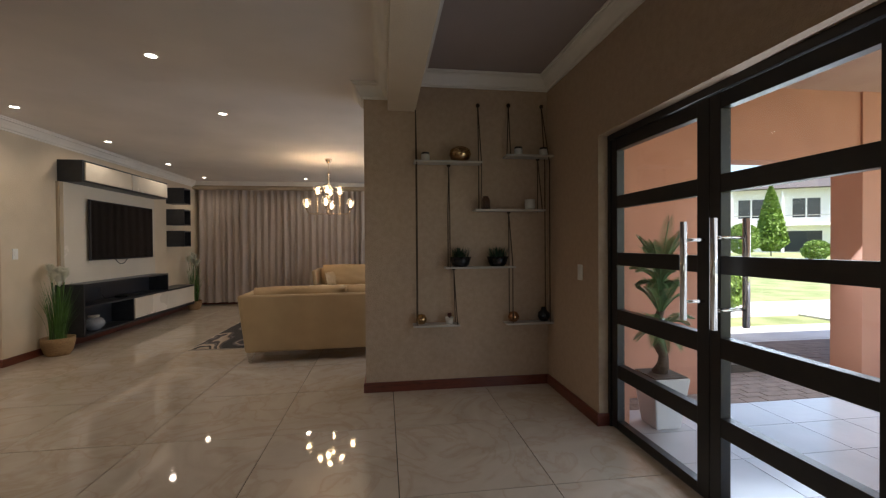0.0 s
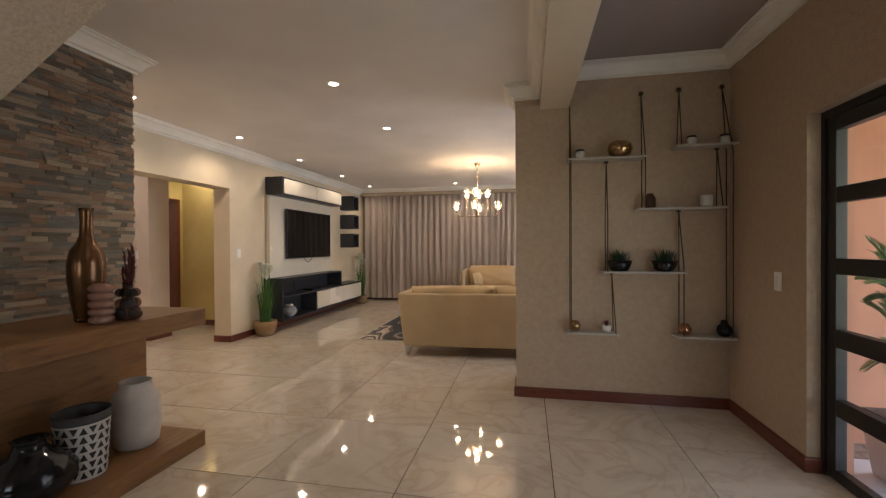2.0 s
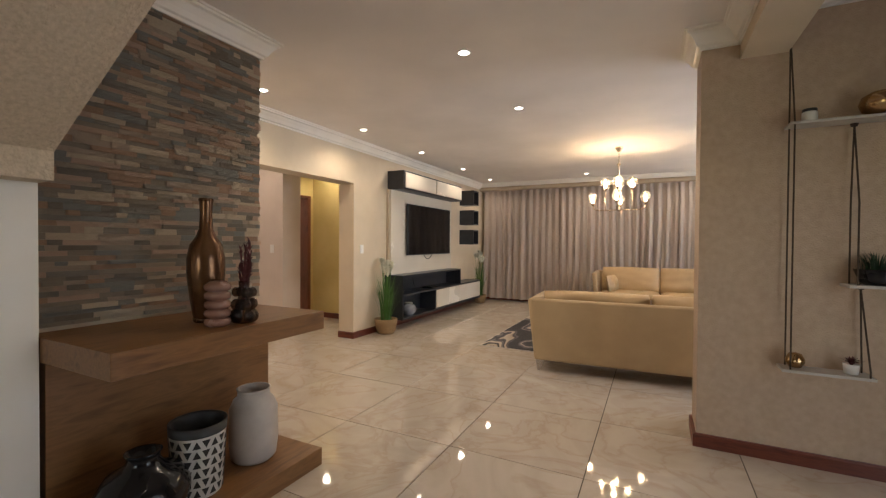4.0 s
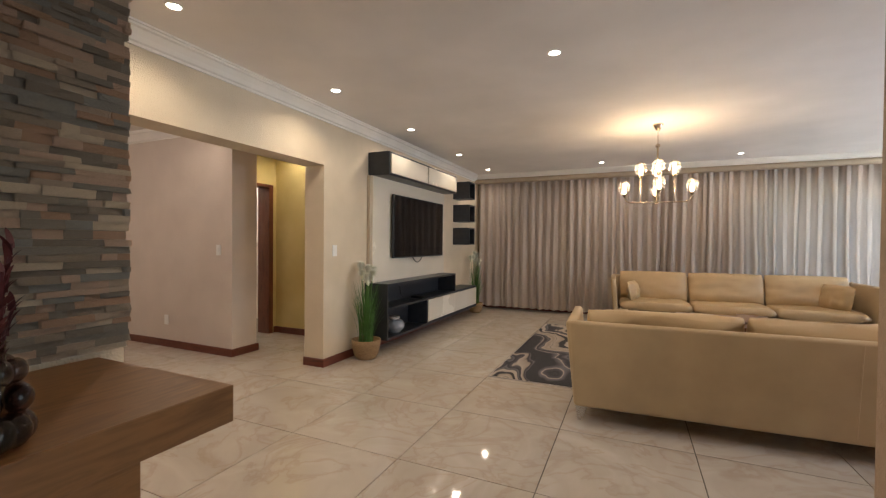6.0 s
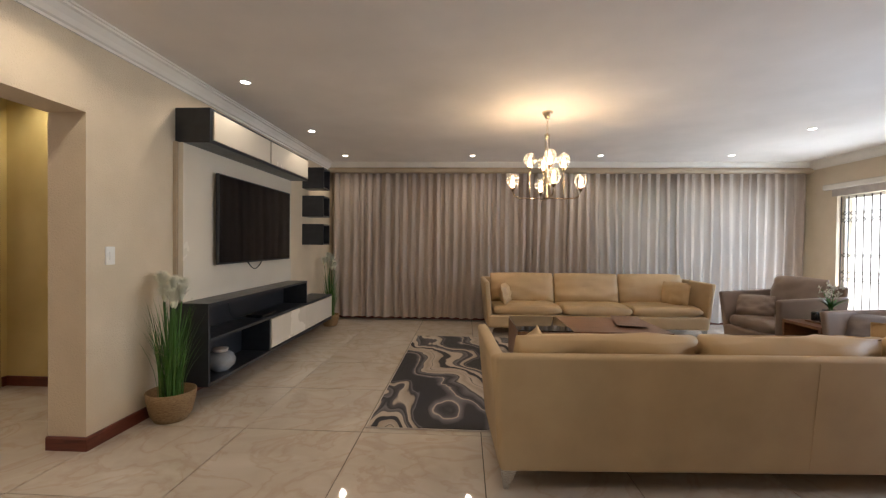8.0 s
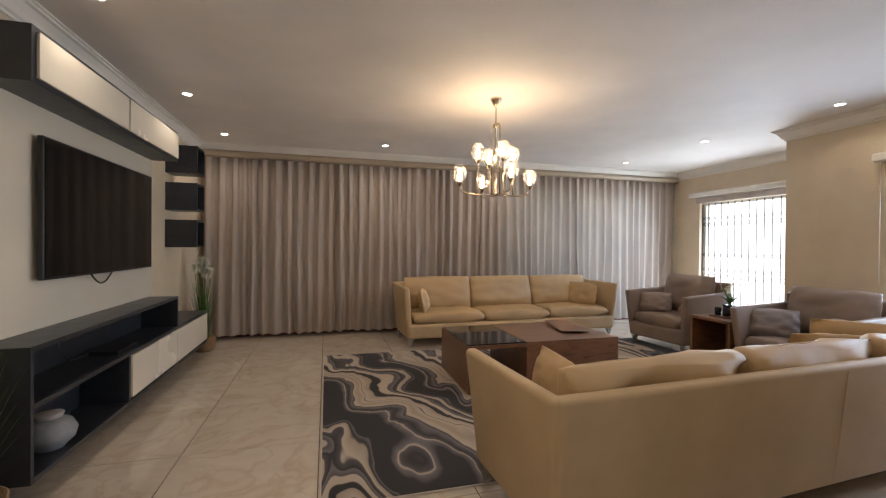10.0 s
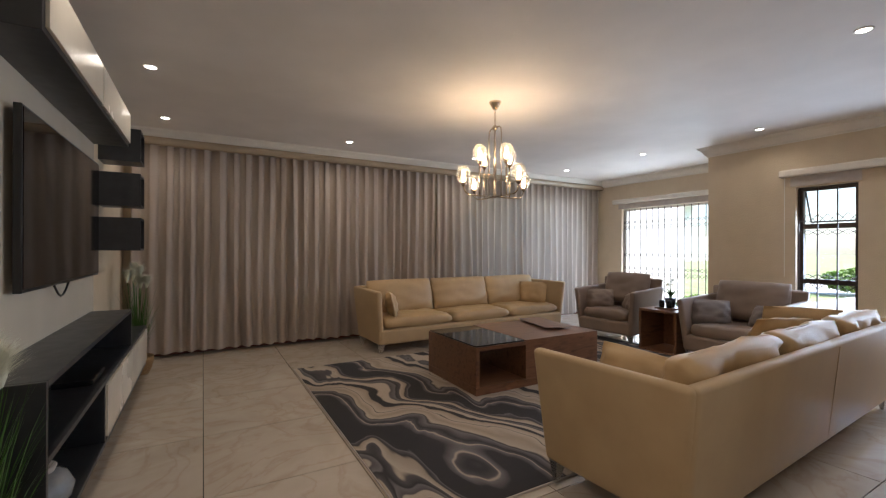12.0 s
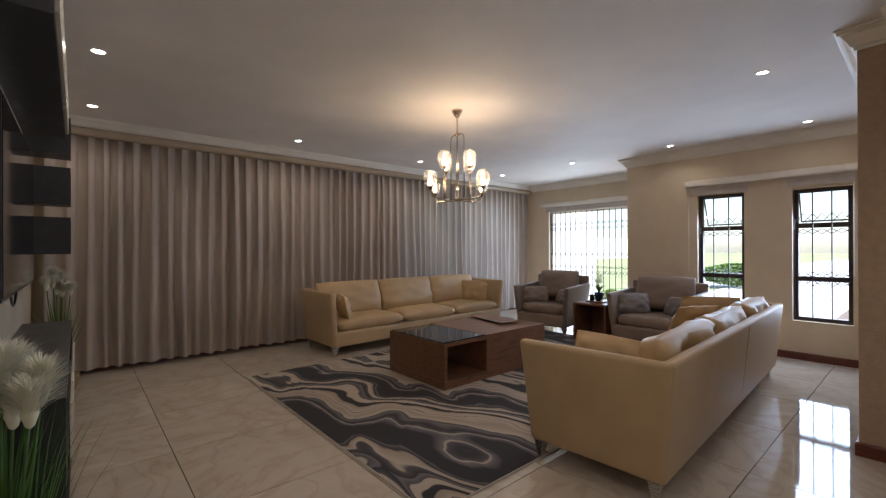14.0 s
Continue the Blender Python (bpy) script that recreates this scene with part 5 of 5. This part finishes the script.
# ---- gardens and far buildings ----
def bush(name, x, y, z, sx, sy, sz, n, seed, mat, label, cat="shrub", leaf=0.06, cone=False):
    r = random.Random(seed)
    t = thing(name, x, y, z, 0, label, cat)
    b = bmesh.new()
    tube(b, [(0, 0, 0), (0.02, 0, sz * 0.4), (0, 0.02, sz * 0.8)], 0.06 if cone else 0.03, 6, [1, 0.7, 0.3])
    for k in range(5):
        tube(b, [(0, 0, sz * 0.2), (sx * 0.5 * math.cos(k * 1.26), sy * 0.5 * math.sin(k * 1.26), sz * 0.55)], 0.015, 5)
    part("trunk", b, BARK, t)
    b = bmesh.new()
    for _ in range(n):
        h = r.random()
        a = r.uniform(0, 6.283)
        if cone:
            rad = (1 - h) ** 0.75 * min(1, 0.35 + h * 5) * (0.75 + 0.35 * r.random())
            p = Vector((sx * rad * math.cos(a), sy * rad * math.sin(a), sz * (0.08 + 0.92 * h)))
        else:
            rad = math.sqrt(max(0, 1 - (2 * h - 1) ** 2)) * (0.7 + 0.4 * noise.noise(Vector((a, h * 3, seed))) + 0.2 * r.random())
            p = Vector((sx * rad * math.cos(a), sy * rad * math.sin(a), sz * (0.1 + 0.9 * h)))
        u = Vector((r.gauss(0, 1), r.gauss(0, 1), r.gauss(0, 1))).normalized() * leaf
        v = u.cross(Vector((r.gauss(0, 1), r.gauss(0, 1), r.gauss(0, 1)))).normalized() * leaf * 0.6
        b.faces.new([b.verts.new(p - u), b.verts.new(p + v), b.verts.new(p + u), b.verts.new(p - v)])
    part("crown", b, mat, t)
    return t


SHRUB = textured("bright_shrub_leaf", (0.09, 0.17, 0.02), (0.22, 0.33, 0.05), 0.6, 6)
bush("conifer", 38.8, 39.1, -0.16, 1.5, 1.5, 7.1, 6500, 1, SHRUB, "conical bright green conifer on the lawn", "tree", 0.2, True)
bush("hedge_bush", 6.05, 8.5, -0.16, 0.75, 0.5, 0.85, 2600, 2, SHRUB, "rounded green shrub beside the driveway", "shrub", 0.06)
bush("hedge_bush", 4.6, 9.3, -0.16, 0.35, 0.35, 0.55, 1000, 5, SHRUB, "rounded green shrub beside the driveway", "shrub", 0.06)
bush("hedge_bush", 29.5, 26.5, -0.16, 1.1, 0.8, 1.5, 1500, 4, SHRUB, "yellow-green shrub by the far garden wall", "shrub", 0.12)
bush("hedge_bush", 34.0, 37.5, -0.16, 1.6, 1.4, 3.2, 2000, 3, SHRUB, "rounded green shrub on the lawn", "shrub", 0.16)
bush("hedge_bush", 14.2, 9.4, -0.12, 0.8, 1.2, 0.85, 2000, 6, SHRUB, "low green shrub outside the narrow windows", "shrub", 0.08)

setting("garden_wall", block(44.0, 80, 36.0, 36.3, -0.16, 3.0), HOUSE, "pale boundary wall")


def far_house(x, y, turn, w, label):
    h = thing("far_house", x, y, -0.16, turn, label, "house")
    H = 8.6
    part("wall", block(-w / 2, w / 2, 0, 6, 0, H), HOUSE, h)
    part("roof", hexa_roof(w, H), ROOFTILE, h)
    part("balcony", block(-w / 2 + 0.5, w / 2 - 3, -1.4, -0.01, 3.6, 4.0), HOUSE, h)
    part("garage_door", block(-1.6, 3.4, -0.03, -0.002, 0.1, 2.9), DARKGLASS, h)
    for z0, z1 in ((4.6, 7.4),):
        for i in range(4):
            wx = -w / 2 + 1.2 + i * (w - 2.4) / 4
            f = part("window", block(wx, wx + 3.4, -0.04, -0.003, z0, z1), HOUSE, h)
            part("pane", block(wx + 0.2, wx + 1.6, -0.05, -0.041, z0 + 0.12, z1 - 0.12), DARKGLASS, f)
            part("pane", block(wx + 1.8, wx + 3.2, -0.05, -0.041, z0 + 0.12, z1 - 0.12), DARKGLASS, f)
    for i in range(5):
        px = -w / 2 + 0.6 + i * (w - 4) / 4
        part("column", block(px, px + 0.3, -1.4, -1.1, 0, H - 0.4), HOUSE, h)
    part("railing", block(-w / 2 + 0.5, w / 2 - 3, -1.38, -1.34, 4.9, 5.0), STEEL, h)


def hexa_roof(w, H):
    bm = bmesh.new()
    hexa(bm, [(-w / 2 - 0.6, -1.8, H), (w / 2 + 0.6, -1.8, H), (w / 2 + 0.6, 6.6, H), (-w / 2 - 0.6, 6.6, H)],
         [(-w / 2 + 2.5, 1.8, H + 1.6), (w / 2 - 2.5, 1.8, H + 1.6), (w / 2 - 2.5, 3.0, H + 1.6), (-w / 2 + 2.5, 3.0, H + 1.6)])
    return bm


far_house(54.0, 51.0, -30, 27, "white two-storey house with balconies across the lawn")


# ---- pieces: paving, tiles, stones ----
def clone(name, me, x, y, z, parent, s=(1, 1, 1)):
    ob = new(name, me)
    ob.parent = parent
    ob.location = (x, y, z)
    ob.scale = s
    return ob


TX, TY = 0.826, 0.836
X0, Y0 = -3.775, 3.745
gap = 0.006
tile_me = finish("floor_tile", block(-0.5, 0.5, -0.5, 0.5, -0.008, 0.0), TILE)
for i in range(-7, 10):
    for j in range(-8, 10):
        xa, xb, ya, yb = X0 + i * TX, X0 + (i + 1) * TX, Y0 + j * TY, Y0 + (j + 1) * TY
        lim = 1.05 if yb < 4.75 else (EAST + 0.08 if yb < 7.8 else BAY + 0.09)
        xb, xa, ya, yb = min(xb, lim), max(xa, -9.4), max(ya, -2.6), min(yb, 10.9)
        if xb - xa < 0.06 or yb - ya < 0.06:
            continue
        clone("floor_tile", tile_me, (xa + xb) / 2, (ya + yb) / 2, 0.0, floor_, (xb - xa - gap, yb - ya - gap, 1))

porch = bpy.data.objects["porch_slab"]
pt = finish("porch_tile", block(-0.2, 0.2, -0.2, 0.2, -0.008, 0.0), PORCHTILE)
for i in range(11):
    for j in range(9):
        clone("porch_tile", pt, 1.44 + i * 0.405, 3.69 - j * 0.405, -0.05, porch)
bed = bpy.data.objects["paving_bed"]
pm = finish("paver", block(-0.098, 0.098, -0.048, 0.048, -0.05, 0.0, bevel=0.004, segments=1), PAVER)
rp = random.Random(11)
for j in range(13):
    for i in range(22):
        clone("paver", pm, 1.35 + i * 0.202 + (0.1 if j % 2 else 0), 3.955 + j * 0.102, -0.095 + rp.uniform(-0.002, 0.002), bed)
b = bmesh.new()
for j in range(13, 20):
    for i in range(38):
        px, py = 1.35 + i * 0.202 + (0.1 if j % 2 else 0), 3.955 + j * 0.102
        box(b, px - 0.098, px + 0.098, py - 0.048, py + 0.048, -0.11, -0.095)
ob = part("pavers", b, PAVER, bed)
ob["kind"] = "stuff"


def stone_cladding():
    cols = [((0.27, 0.235, 0.19), (0.44, 0.39, 0.32)), ((0.24, 0.20, 0.155), (0.38, 0.325, 0.26)), ((0.58, 0.40, 0.29), (0.82, 0.60, 0.45)), ((0.27, 0.26, 0.235), (0.45, 0.43, 0.385)),
            ((0.66, 0.53, 0.39), (0.90, 0.77, 0.59)), ((0.46, 0.27, 0.17), (0.66, 0.44, 0.30)), ((0.50, 0.38, 0.28), (0.74, 0.59, 0.45)), ((0.34, 0.27, 0.20), (0.52, 0.43, 0.33))]
    mats = [textured("split_stone", a, c, 0.8, 22, fine=70, bump=1.0, depth=0.014, per_object=True, stretch=(1, 1, 2.5), detail=8) for a, c in cols]
    r = random.Random(6)
    wall = bpy.data.objects["wall_stone"]
    meshes = []
    for k in range(32):
        bm = bmesh.new()
        jx = [r.uniform(-0.004, 0.006) for _ in range(4)]
        hexa(bm, [(-0.02, -0.5, -0.5), (0.5 + jx[0] * 30, -0.5, -0.5), (0.5 + jx[1] * 30, 0.5, -0.5), (-0.02, 0.5, -0.5)],
             [(-0.02, -0.5, 0.5), (0.5 + jx[2] * 30, -0.5, 0.5), (0.5 + jx[3] * 30, 0.5, 0.5), (-0.02, 0.5, 0.5)])
        meshes.append(finish("stone", bm, mats[k % 8]))
    z = 0.91
    h = 0.030
    while z < 2.57:
        hh = r.choice((0.020, 0.025, 0.025, 0.032))
        y = 2.14 + r.uniform(-0.1, 0)
        while y < 3.34:
            L = r.choice((0.05, 0.08, 0.11, 0.15, 0.20))
            ya, yb = max(y, 2.14), min(y + L, 3.345)
            if yb - ya > 0.015 and not (z < 0.9 and ya > 2.14):
                d = r.uniform(0.030, 0.058)
                clone("stone", r.choice(meshes), -3.41, (ya + yb) / 2, z + hh / 2, wall, (d, yb - ya - 0.0015, hh - 0.0015))
            y += L
        z += hh


stone_cladding()
